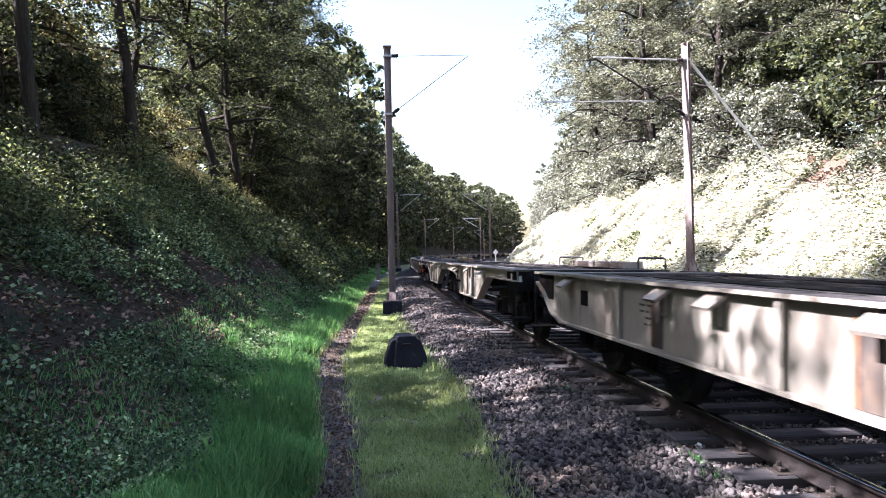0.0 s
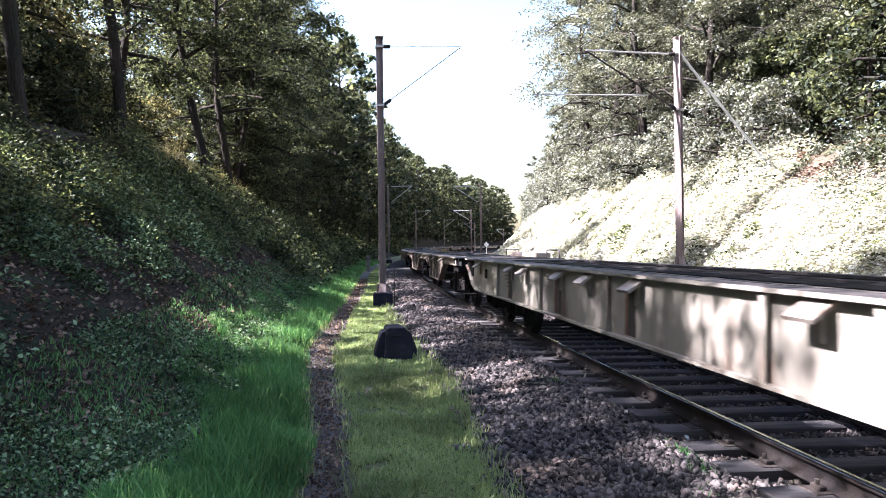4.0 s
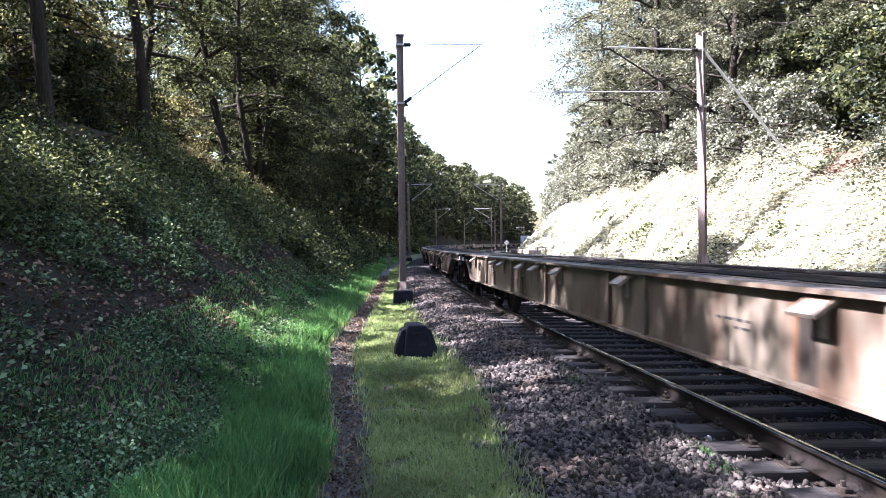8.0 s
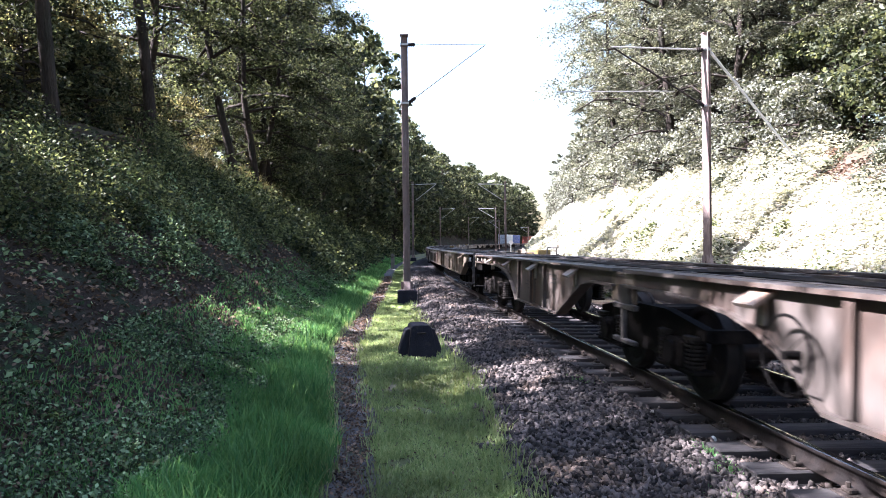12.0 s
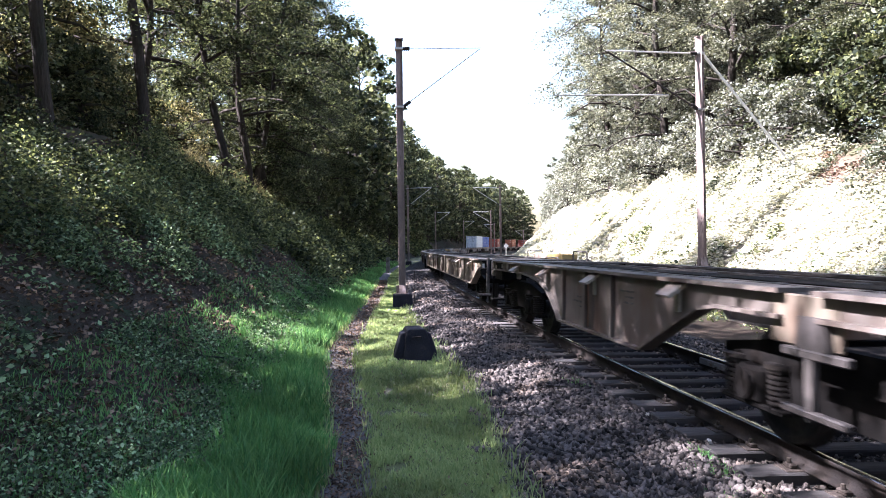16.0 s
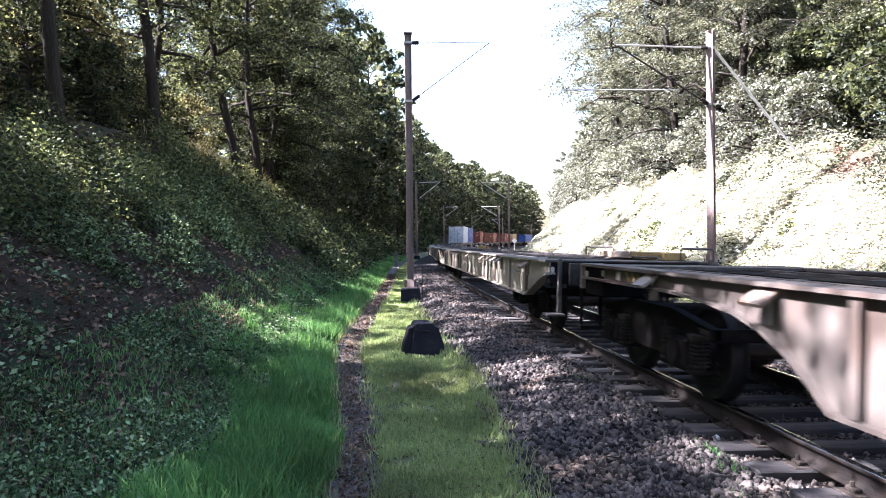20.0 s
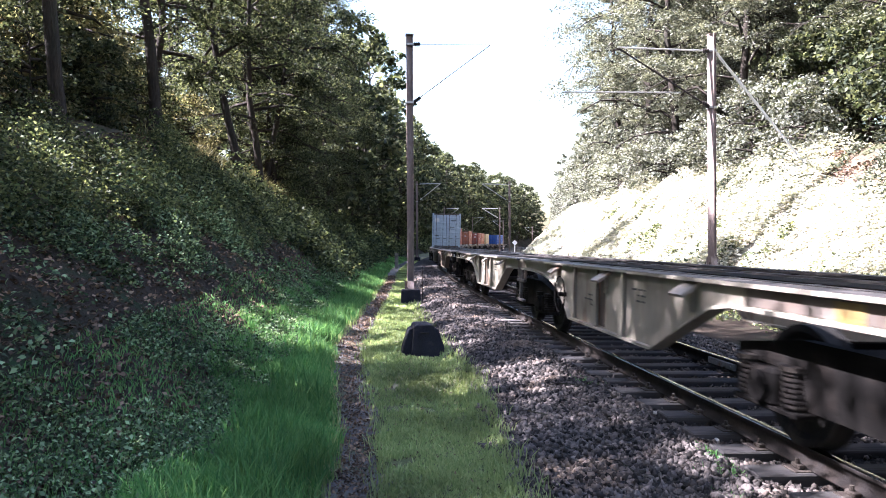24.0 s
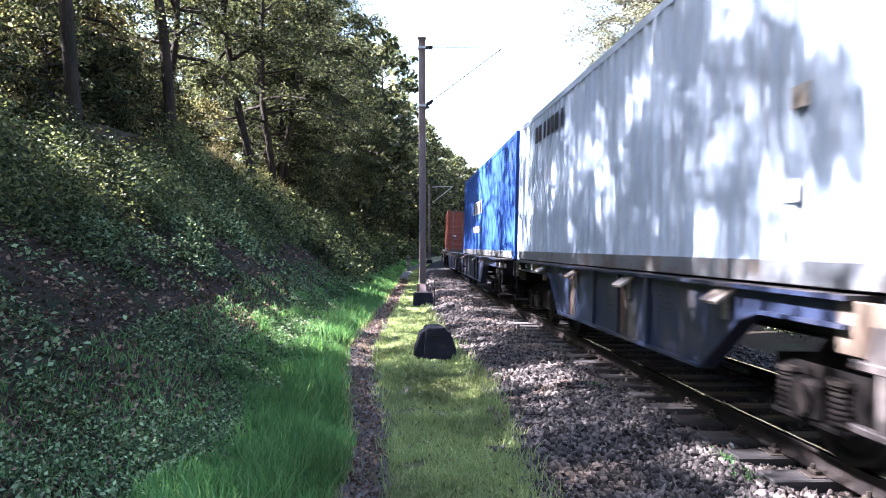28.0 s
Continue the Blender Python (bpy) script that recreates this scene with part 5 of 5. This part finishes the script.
def build_train():
    first = {"A": articulated_wagon(M_PAINT), "B": long_wagon(M_PAINT), "R": long_wagon(M_PAINT, True), "C": articulated_wagon(M_PAINT, (-12.9, 10.3), (-10.8, 0.0, 8.75), True, ""), "D": articulated_wagon(M_PAINT, fittings="rails"), "E": articulated_wagon(M_PAINT, fittings="one box")}
    used = set()
    for kind, head, paint in TRAIN:
        if kind in used:
            root = copy_thing(first[kind], Matrix.Identity(4))
        else:
            root = first[kind]
            used.add(kind)
        repaint(root, M_PAINT, PAINTS[paint])
        look_kind = "B" if kind in "BR" else "A"
        tagged(root, LABELS[look_kind].format(paint), "wagon", "wagons of the train")
        train_things.append((root, head + {"B": 10.75, "R": 10.75, "C": 12.9}.get(kind, 10.2), 0.0))
    for kind, c, args in BOXES:
        root = container(*args)
        if kind == "white":
            box_print(root, args[1] / 2, args[2], -1, 2.4, 4.6, args[2] - 0.62, 0.30, 7, M_BLACK)
            for y, z in ((-4.2, 1.25), (-4.2, 2.35), (-4.1, 0.6)):
                part("data_plate", box(B(), -1.224, -1.215, y, y + 0.2, z, z + 0.16), M_CREAM, root)
            part("label", box(B(), -1.0, -0.62, -args[1] / 2 - 0.028, -args[1] / 2 + 0.03, 2.18, 2.48), M_WHITE, root, "square white label")
            door_print(root, -args[1] / 2, M_BLACK)
        if kind == "blue" and c < 360:
            box_print(root, args[1] / 2, args[2], -1, 0.2, 3.0, 1.35, 0.42, 5, M_WHITE)
            box_print(root, args[1] / 2, args[2], -1, 0.4, 2.6, 0.75, 0.22, 6, M_WHITE)
        if kind in ("red", "tan"):
            for y, z in ((-1.2, 0.9), (1.9, 1.5)):
                part("data_plate", box(B(), 1.205, 1.224, y, y + 0.45, z, z + 0.7), M_CREAM, root)
            door_print(root, -args[1] / 2, M_WHITE)
        train_things.append((root, c + args[1] / 2, 1.225))
        root["front"] = c


BOXES = [
    ("white", 335.7, ("shipping_container", 12.19, 2.896, M_BOX_WHITE, "pale blue-grey high shipping container with closed doors on a wagon")),
    ("blue", 348.3, ("shipping_container", 12.19, 2.896, M_BOX_BLUE, "dark blue shipping container on a wagon")),
    ("red", 376.2, ("shipping_container", 6.06, 2.591, M_BOX_RED, "rust-red short shipping container with doors on a wagon")),
    ("red", 403.0, ("shipping_container", 6.06, 2.591, M_BOX_TAN, "faded orange-red short shipping container on a wagon")),
    ("red", 424.3, ("shipping_container", 6.06, 2.591, M_BOX_RED, "rust-red short shipping container with doors on a wagon")),
    ("tan", 430.9, ("shipping_container", 6.06, 2.591, M_BOX_TAN, "faded orange-red short shipping container on a wagon")),
    ("tan", 439.9, ("shipping_container", 6.06, 2.591, M_BOX_SAND, "sand-coloured short shipping container on a wagon")),
    ("blue", 462.0, ("shipping_container", 12.19, 2.591, M_BOX_BLUE, "blue shipping container on a wagon")),
]

build_train()

# ---- loose cover of the ground ----
def spread_s(rs, n, a, b):
    """Places along the line, denser where they are nearer."""
    return a * (b / a) ** rs.uniform(0, 1, n)


def stuff(name, verts, faces, mat, label, category):
    return tagged(new(name, mesh_of(name, verts, faces, [mat])), label, category, kind="stuff")


def blades(rs, s, o, height, width, lean=0.45):
    """Grass blades of two quads each."""
    n = len(s)
    x, y, _, h = line_pos(s, o)
    z = ground_z(s, o) - 0.01
    base = np.stack([x, y, z], 1)
    a = rs.uniform(0, 6.2832, n)
    w = np.stack([np.cos(a), np.sin(a), 0 * a], 1) * width[:, None]
    b = rs.uniform(0, 6.2832, n)
    d = np.stack([np.cos(b), np.sin(b), 0 * b], 1) * (height * lean * rs.uniform(0.1, 1, n))[:, None]
    up = np.stack([0 * a, 0 * a, height], 1)
    v = np.empty((n, 6, 3))
    v[:, 0], v[:, 1] = base - w, base + w
    v[:, 2], v[:, 3] = base + d * 0.3 + up * 0.6 + w * 0.75, base + d * 0.3 + up * 0.6 - w * 0.75
    v[:, 4], v[:, 5] = base + d + up * 0.97 + w * 0.12, base + d + up * 0.97 - w * 0.12
    k = np.arange(n)[:, None] * 6
    f = np.concatenate([k + np.array([[0, 1, 2, 3]]), k + np.array([[3, 2, 4, 5]])])
    return v.reshape(-1, 3), f


def cover(rs, s, o, size, up, lift, aspect=0.6):
    x, y, _, _ = line_pos(s, o)
    z = ground_z(s, o) + lift
    return leaf_quads(rs, np.stack([x, y, z], 1), size, up=up, aspect=aspect)


def build_grass():
    rs = np.random.RandomState(31)
    n = 52000
    s = spread_s(rs, n, 2.2, 80)
    edge = 1.1 + 0.34 * smooth_noise(s, 0 * s, 5.0, 41) + np.interp(s, [3, 8, 15, 30], [-0.1, 0.0, 0.45, 0.6])
    o = path_mid(s) - path_half(s) - (edge + 0.1) * rs.uniform(0, 1, n) ** 0.95 - 0.09 * smooth_noise(s, o_zero(s), 1.3, 42) + 0.07 * smooth_noise(s, o_zero(s), 0.35, 47)
    tall = 0.13 + 0.17 * np.clip(1 - np.abs((-o - 4.9) / 0.75), 0, 1) + 0.07 * smooth_noise(s, o, 0.9, 43) + 0.05 * smooth_noise(s, o, 0.3, 48)
    v, f = blades(rs, s, o, np.maximum(0.05, 0.85 * tall * rs.uniform(0.5, 1.35, n)), (0.0052 + 0.0005 * s) * rs.uniform(0.5, 1.4, n), 0.6)
    stuff("tall_grass", v, f, M_GRASS, "lush tall green grass along the foot of the bank", "grass")
    n = 90000
    s = spread_s(rs, n, 2.6, 75)
    right = np.interp(s, [5.3, 9.5, 14], [-2.88, -2.62, -2.85])
    o = path_mid(s) + path_half(s) + (right - path_mid(s) - path_half(s)) * rs.uniform(0, 1, n) + 0.1 * smooth_noise(s, o_zero(s), 1.1, 44)
    bare = smooth_noise(s, o, 1.2, 45) + 0.6 * smooth_noise(s, o, 0.4, 46)
    keep = bare < 0.95
    s, o = s[keep], o[keep]
    v, f = blades(rs, s, o, rs.uniform(0.02, 0.065, len(s)) * (1 + 0.9 * np.clip(smooth_noise(s, o, 0.7, 49), 0, 1)), (0.005 + 0.00045 * s) * rs.uniform(0.6, 1.3, len(s)), 0.9)
    stuff("short_grass", v, f, M_LAWN, "short worn grass between path and ballast", "grass")
    n = 9000
    s = rs.uniform(-14, 2.3, n)
    o = np.where(rs.uniform(size=n) < 0.5, rs.uniform(-5.6, -4.4, n), rs.uniform(-4.0, -2.95, n))
    v, f = blades(rs, s, o, rs.uniform(0.04, 0.2, n), 0.012 * rs.uniform(0.6, 1.3, n), 0.7)
    stuff("verge_grass", v, f, M_GRASS, "grass of the verge along the path", "grass")
    n = 5200
    s = spread_s(rs, n, 3.5, 40)
    pick = rs.uniform(size=n)
    o = np.where(pick < 0.55, np.interp(s, [5.3, 9.5, 14], [-2.9, -2.66, -2.88]) + rs.normal(size=n) * 0.09, np.where(pick < 0.8, path_mid(s) - path_half(s) + rs.normal(size=n) * 0.06, path_mid(s) + path_half(s) + rs.normal(size=n) * 0.06))
    v, f = blades(rs, s, o, rs.uniform(0.06, 0.17, n), (0.004 + 0.0004 * s) * rs.uniform(0.6, 1.3, n), 0.7)
    stuff("grass_tufts", v, f, M_LAWN, "tufts of grass along the edges of the path", "grass")
    s = np.concatenate([5.3 + rs.normal(size=150) * 0.13, 4.9 + rs.normal(size=90) * 0.12, 8.2 + rs.normal(size=90) * 0.15, 4.35 + rs.normal(size=80) * 0.12])
    o = np.concatenate([-1.27 + rs.normal(size=150) * 0.05, -1.35 + rs.normal(size=90) * 0.08, -1.4 + rs.normal(size=90) * 0.08, -1.6 + rs.normal(size=80) * 0.1])
    v, f = blades(rs, s, o, rs.uniform(0.02, 0.06, len(s)), 0.006 * rs.uniform(0.6, 1.3, len(s)), 0.9)
    stuff("track_weeds", v, f, M_GRASS, "small green weeds in the ballast", "weeds")


def o_zero(s):
    return 0 * s


def build_bank_cover():
    rs = np.random.RandomState(32)
    s = np.concatenate([spread_s(rs, 38000, 2.4, 60), rs.uniform(-12, 2.6, 9000)])
    n = len(s)
    o = rs.uniform(-11.2, -5.3, n)
    v, f = cover(rs, s, o, 0.022 + 0.0015 * np.maximum(s, 2), 0.8, 0.02)
    stuff("leaf_litter", v, f, M_DEAD, "brown dead leaves scattered over the bank", "leaf litter")
    s = np.concatenate([spread_s(rs, 120000, 2.4, 60), rs.uniform(-12, 2.6, 24000)])
    n = len(s)
    o = -5.25 - 3.4 * rs.uniform(0, 1, n) ** 1.1
    keep = smooth_noise(s, o, 2.6, 51) + 0.7 * smooth_noise(s, o, 0.8, 52) > np.interp(-o, [5.3, 6.2, 7.0, 8.6], [-1.0, -0.05, 0.75, 1.2])
    s, o = s[keep], o[keep]
    v, f = cover(rs, s, o, 0.013 + 0.0012 * np.maximum(s, 2), 0.45, 0.02 + 0.12 * rs.uniform(size=len(s)) ** 1.5)
    stuff("ground_cover", v, f, M_COVER, "low pale-leaved plants covering the lower bank", "ground cover")
    n = 20000
    s = spread_s(rs, n, 2.6, 30)
    o = -5.4 - 1.5 * rs.uniform(0, 1, n) ** 1.6
    v, f = blades(rs, s, o, rs.uniform(0.03, 0.11, n), (0.004 + 0.0003 * s) * rs.uniform(0.6, 1.3, n), 1.1)
    stuff("bank_grass", v, f, M_GRASS, "thin grass between the plants of the lower bank", "grass")

    def mounds(seed, n, a, b, o0, o1, per, rad, size, mat, name, label, tall=0.6, up=0.5):
        r = np.random.RandomState(seed)
        cs, co = spread_s(r, n, a, b), r.uniform(o0, o1, n)
        pts = []
        for k in range(n):
            q = r.normal(size=(per, 3))
            q /= np.linalg.norm(q, axis=1)[:, None]
            q[:, 2] = np.abs(q[:, 2])
            q *= (r.uniform(0.15, 1, per) ** 0.5)[:, None] * rad * r.uniform(0.5, 1.5) * np.array([1.2, 1.2, tall * r.uniform(0.6, 1.8)])
            sc, oc = cs[k] + q[:, 0], co[k] + q[:, 1]
            oc = np.where(oc > 3, oc + widen(sc), oc)
            x, y, _, _ = line_pos(sc, oc)
            pts.append(np.stack([x, y, ground_z(sc, oc) + q[:, 2]], 1))
        P = np.concatenate(pts)
        v, f = leaf_quads(r, P, np.repeat(size + 0.0014 * cs, per), up=up)
        stuff(name, v, f, mat, label, "undergrowth")

    mounds(61, 120, 24, 70, -9.8, -7.6, 230, 0.55, 0.034, M_BUSH, "undergrowth", "leafy brambles and saplings on the shaded bank", 0.8)
    mounds(71, 60, 8, 26, -10.8, -8.4, 560, 0.5, 0.02, M_BUSH, "undergrowth", "leafy brambles and saplings on the shaded bank", 1.4)
    mounds(72, 40, 9, 26, -9.2, -7.3, 380, 0.38, 0.018, M_COVER, "undergrowth", "pale-leaved brambles along the brow of the shaded bank", 1.2)
    mounds(62, 40, 4.5, 20, -8.6, -6.6, 60, 0.3, 0.022, M_COVER, "undergrowth", "pale-leaved brambles on the shaded bank", 0.5)
    mounds(63, 230, 26, 150, -9.8, -6.0, 230, 0.8, 0.045, M_BUSH, "undergrowth", "dense bushes along the foot of the shaded bank", 0.9)
    mounds(69, 24, 8, 20, -10.4, -8.8, 340, 0.45, 0.022, M_BUSH, "undergrowth", "leafy saplings on the shaded bank", 1.7)
    mounds(66, 36, 10, 24, 10.8, 12.4, 150, 0.5, 0.035, M_DEAD, "leaf_litter", "brown bare soil and dead leaves along the brow", 0.3)
    mounds(73, 60, 9, 30, 10.2, 12.6, 190, 0.5, 0.035, M_LEAF_HALF_LIT, "undergrowth", "green bushes along the brow of the sunny bank", 1.0)
    mounds(67, 100, 15, 28, -9.7, -7.7, 300, 0.5, 0.022, M_BUSH, "undergrowth", "lush dark green bushes below the brow", 0.9)
    mounds(68, 330, 8, 28, 6.6, 10.8, 170, 0.45, 0.032, M_BRAMBLE_SUNLIT, "brambles", "brambles on the sunny bank, strong sunlight painted into their leaves", 0.8, 1.8)
    mounds(64, 460, 22, 90, 6.6, 12.8, 150, 0.55, 0.035, M_BRAMBLE_SUNLIT, "brambles", "brambles on the sunny bank, strong sunlight painted into their leaves", 0.8, 1.8)
    # plants added to darken the bank's foot, where shade falls
    mounds(75, 70, 8, 34, 4.6, 7.4, 150, 0.5, 0.03, M_BUSH, "undergrowth", "dark green plants at the foot of the sunny bank", 0.7)
    mounds(65, 46, 12, 70, 7.5, 13.0, 150, 0.36, 0.035, M_BUSH, "brambles", "darker green bushes among the sunny brambles", 0.9)
    r = np.random.RandomState(74)
    s = r.uniform(22.5, 44, 12000)
    v, f = blades(r, s, -10.75 + r.normal(size=12000) * 0.4, r.uniform(0.25, 0.8, 12000), 0.014 * r.uniform(0.6, 1.3, 12000), 0.7)
    stuff("dry_grass", v, f, M_DRY, "dry pale grass along the crest of the shaded bank", "grass")


def build_ballast():
    """Broken stones, each its own lump of eight faces."""
    rs = np.random.RandomState(33)
    s = np.concatenate([spread_s(rs, 88000, 3.0, 42), rs.uniform(-10, 3.2, 16000)])
    n = len(s)
    o = np.where(rs.uniform(size=n) < 0.94, rs.uniform(-3.05, 1.6, n), rs.uniform(1.6, 2.6, n))
    inside = (np.abs(o) < 1.0)
    keep = ~inside | (rs.uniform(size=n) < 0.35)
    s, o = s[keep], o[keep]
    gap = np.abs((s - SLEEPER_FIRST + SLEEPER_STEP / 2) % SLEEPER_STEP - SLEEPER_STEP / 2)
    clear = (np.abs(o) > 1.29) | (gap > 0.115) | (rs.uniform(size=len(s)) < np.interp(s, [6, 12], [0.12, 0.6]) * (np.abs(o) > 0.9))
    s, o = s[clear], o[clear]
    ragged = o > np.interp(s, [5.3, 9.5, 14], [-2.95, -2.72, -2.9]) + 0.14 * smooth_noise(s, o, 0.7, 71)
    s, o = s[ragged], o[ragged]
    n = len(s)
    x, y, _, _ = line_pos(s, o)
    z = ground_z(s, o) + rs.uniform(-0.012, 0.014, n)
    r = (0.021 + 0.0007 * np.maximum(s, 3)) * rs.uniform(0.5, 1.6, n)
    octa = np.array([(1, 0, 0), (0, 1, 0), (-1, 0, 0), (0, -1, 0), (0, 0, 1), (0, 0, -1)], float)
    V = octa[None] * (r[:, None] * rs.uniform(0.65, 1.25, (n, 6)))[:, :, None]
    V = V + rs.normal(size=(n, 6, 3)) * (r * 0.22)[:, None, None]
    q = rs.normal(size=(n, 4))
    q /= np.linalg.norm(q, axis=1)[:, None]
    w, a, b, c = q.T
    R = np.stack([np.stack([1 - 2 * (b * b + c * c), 2 * (a * b - c * w), 2 * (a * c + b * w)], -1), np.stack([2 * (a * b + c * w), 1 - 2 * (a * a + c * c), 2 * (b * c - a * w)], -1), np.stack([2 * (a * c - b * w), 2 * (b * c + a * w), 1 - 2 * (a * a + b * b)], -1)], 1)
    V = np.einsum("nij,nkj->nki", R, V) + np.stack([x, y, z], 1)[:, None]
    T = np.array([(0, 1, 4), (1, 2, 4), (2, 3, 4), (3, 0, 4), (1, 0, 5), (2, 1, 5), (3, 2, 5), (0, 3, 5)])
    F = (np.arange(n)[:, None, None] * 6 + T[None]).reshape(-1, 3)
    stuff("ballast_stones", V.reshape(-1, 3), F, M_STONE, "grey-brown broken stone ballast beside the rails", "ballast")


def build_path_litter():
    rs = np.random.RandomState(36)
    n = 16000
    s = spread_s(rs, n, 2.4, 40)
    o = np.where(rs.uniform(size=n) < 0.8, path_mid(s) + rs.normal(size=n) * 0.6 * path_half(s), rs.uniform(-4.5, -3.0, n)) - 0.03 * smooth_noise(s, 0 * s, 1.3, 42)
    v, f = cover(rs, s, o, (0.012 + 0.0007 * s) * rs.uniform(0.5, 1.4, n), 0.9, 0.014)
    stuff("path_litter", v, f, M_DEAD, "dry leaves and twigs scattered along the path", "leaf litter")


build_ballast()
build_path_litter()
build_grass()
build_bank_cover()


# ---- small things along the line ----
def standing(name, s, o, label, category, turn=0.0, sink=0.03):
    root = tagged(new(name), label, category)
    root.matrix_basis = on_line(s, o, 0, turn)
    root.location.z = float(ground_z(s, o)) - sink
    return root


def build_small_things():
    root = standing("guy_rod", 21.7, 7.0, "steel guy rod from mast to bank, painted white for its sunlight", "guy rod")
    foot_s, foot_o = 24.0, 11.75
    top = root.location + Vector((0, 0, 7.65))
    x, y, _, _ = line_pos(foot_s, foot_o)
    foot = Vector((float(x), float(y), float(ground_z(foot_s, foot_o)) - 0.1))
    inv = root.matrix_basis.inverted()
    # white paint stands in for sunlight on the bare steel
    part("rod", rod(B(), inv @ top, inv @ foot, 0.045, 8), M_WHITE, root)
    part("anchor", rod(B(), inv @ foot, inv @ (foot + Vector((0, 0, 0.3))), 0.12, 10), M_CONCRETE, root)
    root = standing("thin_stake", 20.6, -2.66, "thin weathered stake beside the mast", "stake")
    part("stick", rod(B(), (0, 0, 0), (0.02, 0.01, 1.15), 0.014, 6, 0.01), M_BARK, root)
    root = standing("marker_post", 52.0, -3.9, "small pale concrete marker post beside the path", "marker post")
    part("post", box(B(), -0.14, 0.14, -0.1, 0.1, 0, 1.15, 0.03), M_CONCRETE, root)
    part("cap", box(B(), -0.16, 0.16, -0.12, 0.12, 1.15, 1.22, 0.02), M_CONCRETE, root)
    root = standing("track_sign", 67.0, 6.9, "white diamond sign on a post beyond the track", "sign")
    part("post", rod(B(), (0, 0, 0), (0, 0, 1.9), 0.04, 8), M_GALV, root)
    bm = box(B(), -0.19, 0.19, -0.03, -0.015, -0.19, 0.19)
    bmesh.ops.rotate(bm, verts=bm.verts, matrix=Matrix.Rotation(radians(45), 3, "Y"))
    bmesh.ops.translate(bm, verts=bm.verts, vec=(0, -0.03, 2.0))
    part("board", bm, M_WHITE, root)
    root = standing("bleached_board", 6.54, -1.08, "bleached wooden board lying on the ballast", "board", 54, -0.035)
    part("plank", box(B(), -0.035, 0.035, -0.17, 0.17, 0, 0.02, 0.006), M_CREAM, root)
    root = standing("white_stone", 5.76, -1.0, "single white stone beside the rail", "stone", 20, -0.01)
    bm = B()
    bmesh.ops.create_icosphere(bm, subdivisions=1, radius=0.035)
    for v in bm.verts:
        v.co *= 1 + 0.2 * math.sin(v.co.x * 90 + v.co.y * 40)
    part("stone", bm, M_WHITE, root)
    rs = random.Random(8)
    for s, o, ln, turn in ((7.0, -2.4, 0.5, 60), (5.2, -2.1, 0.35, 20), (9.0, -6.1, 0.6, 75), (6.5, -6.6, 0.5, 15), (8.0, -1.8, 0.4, 100)):
        root = standing("fallen_twig", s, o, "thin grey fallen twig lying on the ground", "twig", turn, -0.03)
        bm = rod(B(), (0, -ln / 2, 0), (0.03, 0.02, 0.02), 0.008, 6, 0.006)
        rod(bm, (0.03, 0.02, 0.02), (0.0, ln / 2, 0.0), 0.006, 6, 0.003)
        rod(bm, (0.03, 0.02, 0.02), (0.12, ln * 0.3, 0.03), 0.005, 6, 0.002)
        part("stem", bm, M_BARK, root)


build_small_things()


# ---- what moves ----
def train_pose(c, t, z, reach=7.0):
    s = c - run_smooth(t)
    xa, ya, za, _ = line_pos(s - reach, 0, z)
    xb, yb, zb, _ = line_pos(s + reach, 0, z)
    h = math.degrees(math.atan2(-(xb - xa), yb - ya))
    x, y = (xa + xb) / 2, (ya + yb) / 2
    k = math.sin(radians(CANT)) * z
    return pose(float(x) + k * math.cos(radians(h)), float(y) + k * math.sin(radians(h)), float((za + zb) / 2), math.degrees(GRADE), CANT, h)


def run_smooth(t):
    """Metres run, gliding through the rows of RUN."""
    k = min(max(int(t), 0), 27)
    q = [r[1] for r in RUN]
    m0 = (q[k + 1] - q[k - 1]) / 2 if k > 0 else q[1] - q[0]
    m1 = (q[k + 2] - q[k]) / 2 if k < 27 else q[28] - q[27]
    f = t - k
    return (2 * f**3 - 3 * f**2 + 1) * q[k] + (f**3 - 2 * f**2 + f) * m0 + (-2 * f**3 + 3 * f**2) * q[k + 1] + (f**3 - f**2) * m1


def motions():
    for ob, c, z in train_things:
        walk(ob, [(t / 2, train_pose(c, t / 2, z)) for t in range(57)])
        for ws in [o for o in ob.children if o.name.startswith("wheelset")]:
            base = ws.matrix_basis.translation.copy()
            near = [f / FPS for f in range(0, 841) if -1.0 < c + base.y - run_smooth(f / FPS) < 34.0]
            if len(near) < 2:
                continue
            rows = []
            times = ([0.0] if near[0] > 0.05 else []) + near + ([28.0] if near[-1] < 27.95 else [])
            start = run_smooth(near[0])
            for t in times:
                turn = math.degrees((run_smooth(min(max(t, near[0]), near[-1])) - start) / 0.458)
                rows.append((t, pose(base.x, base.y, base.z, turn, 0, 0)))
            walk(ws, rows)


motions()
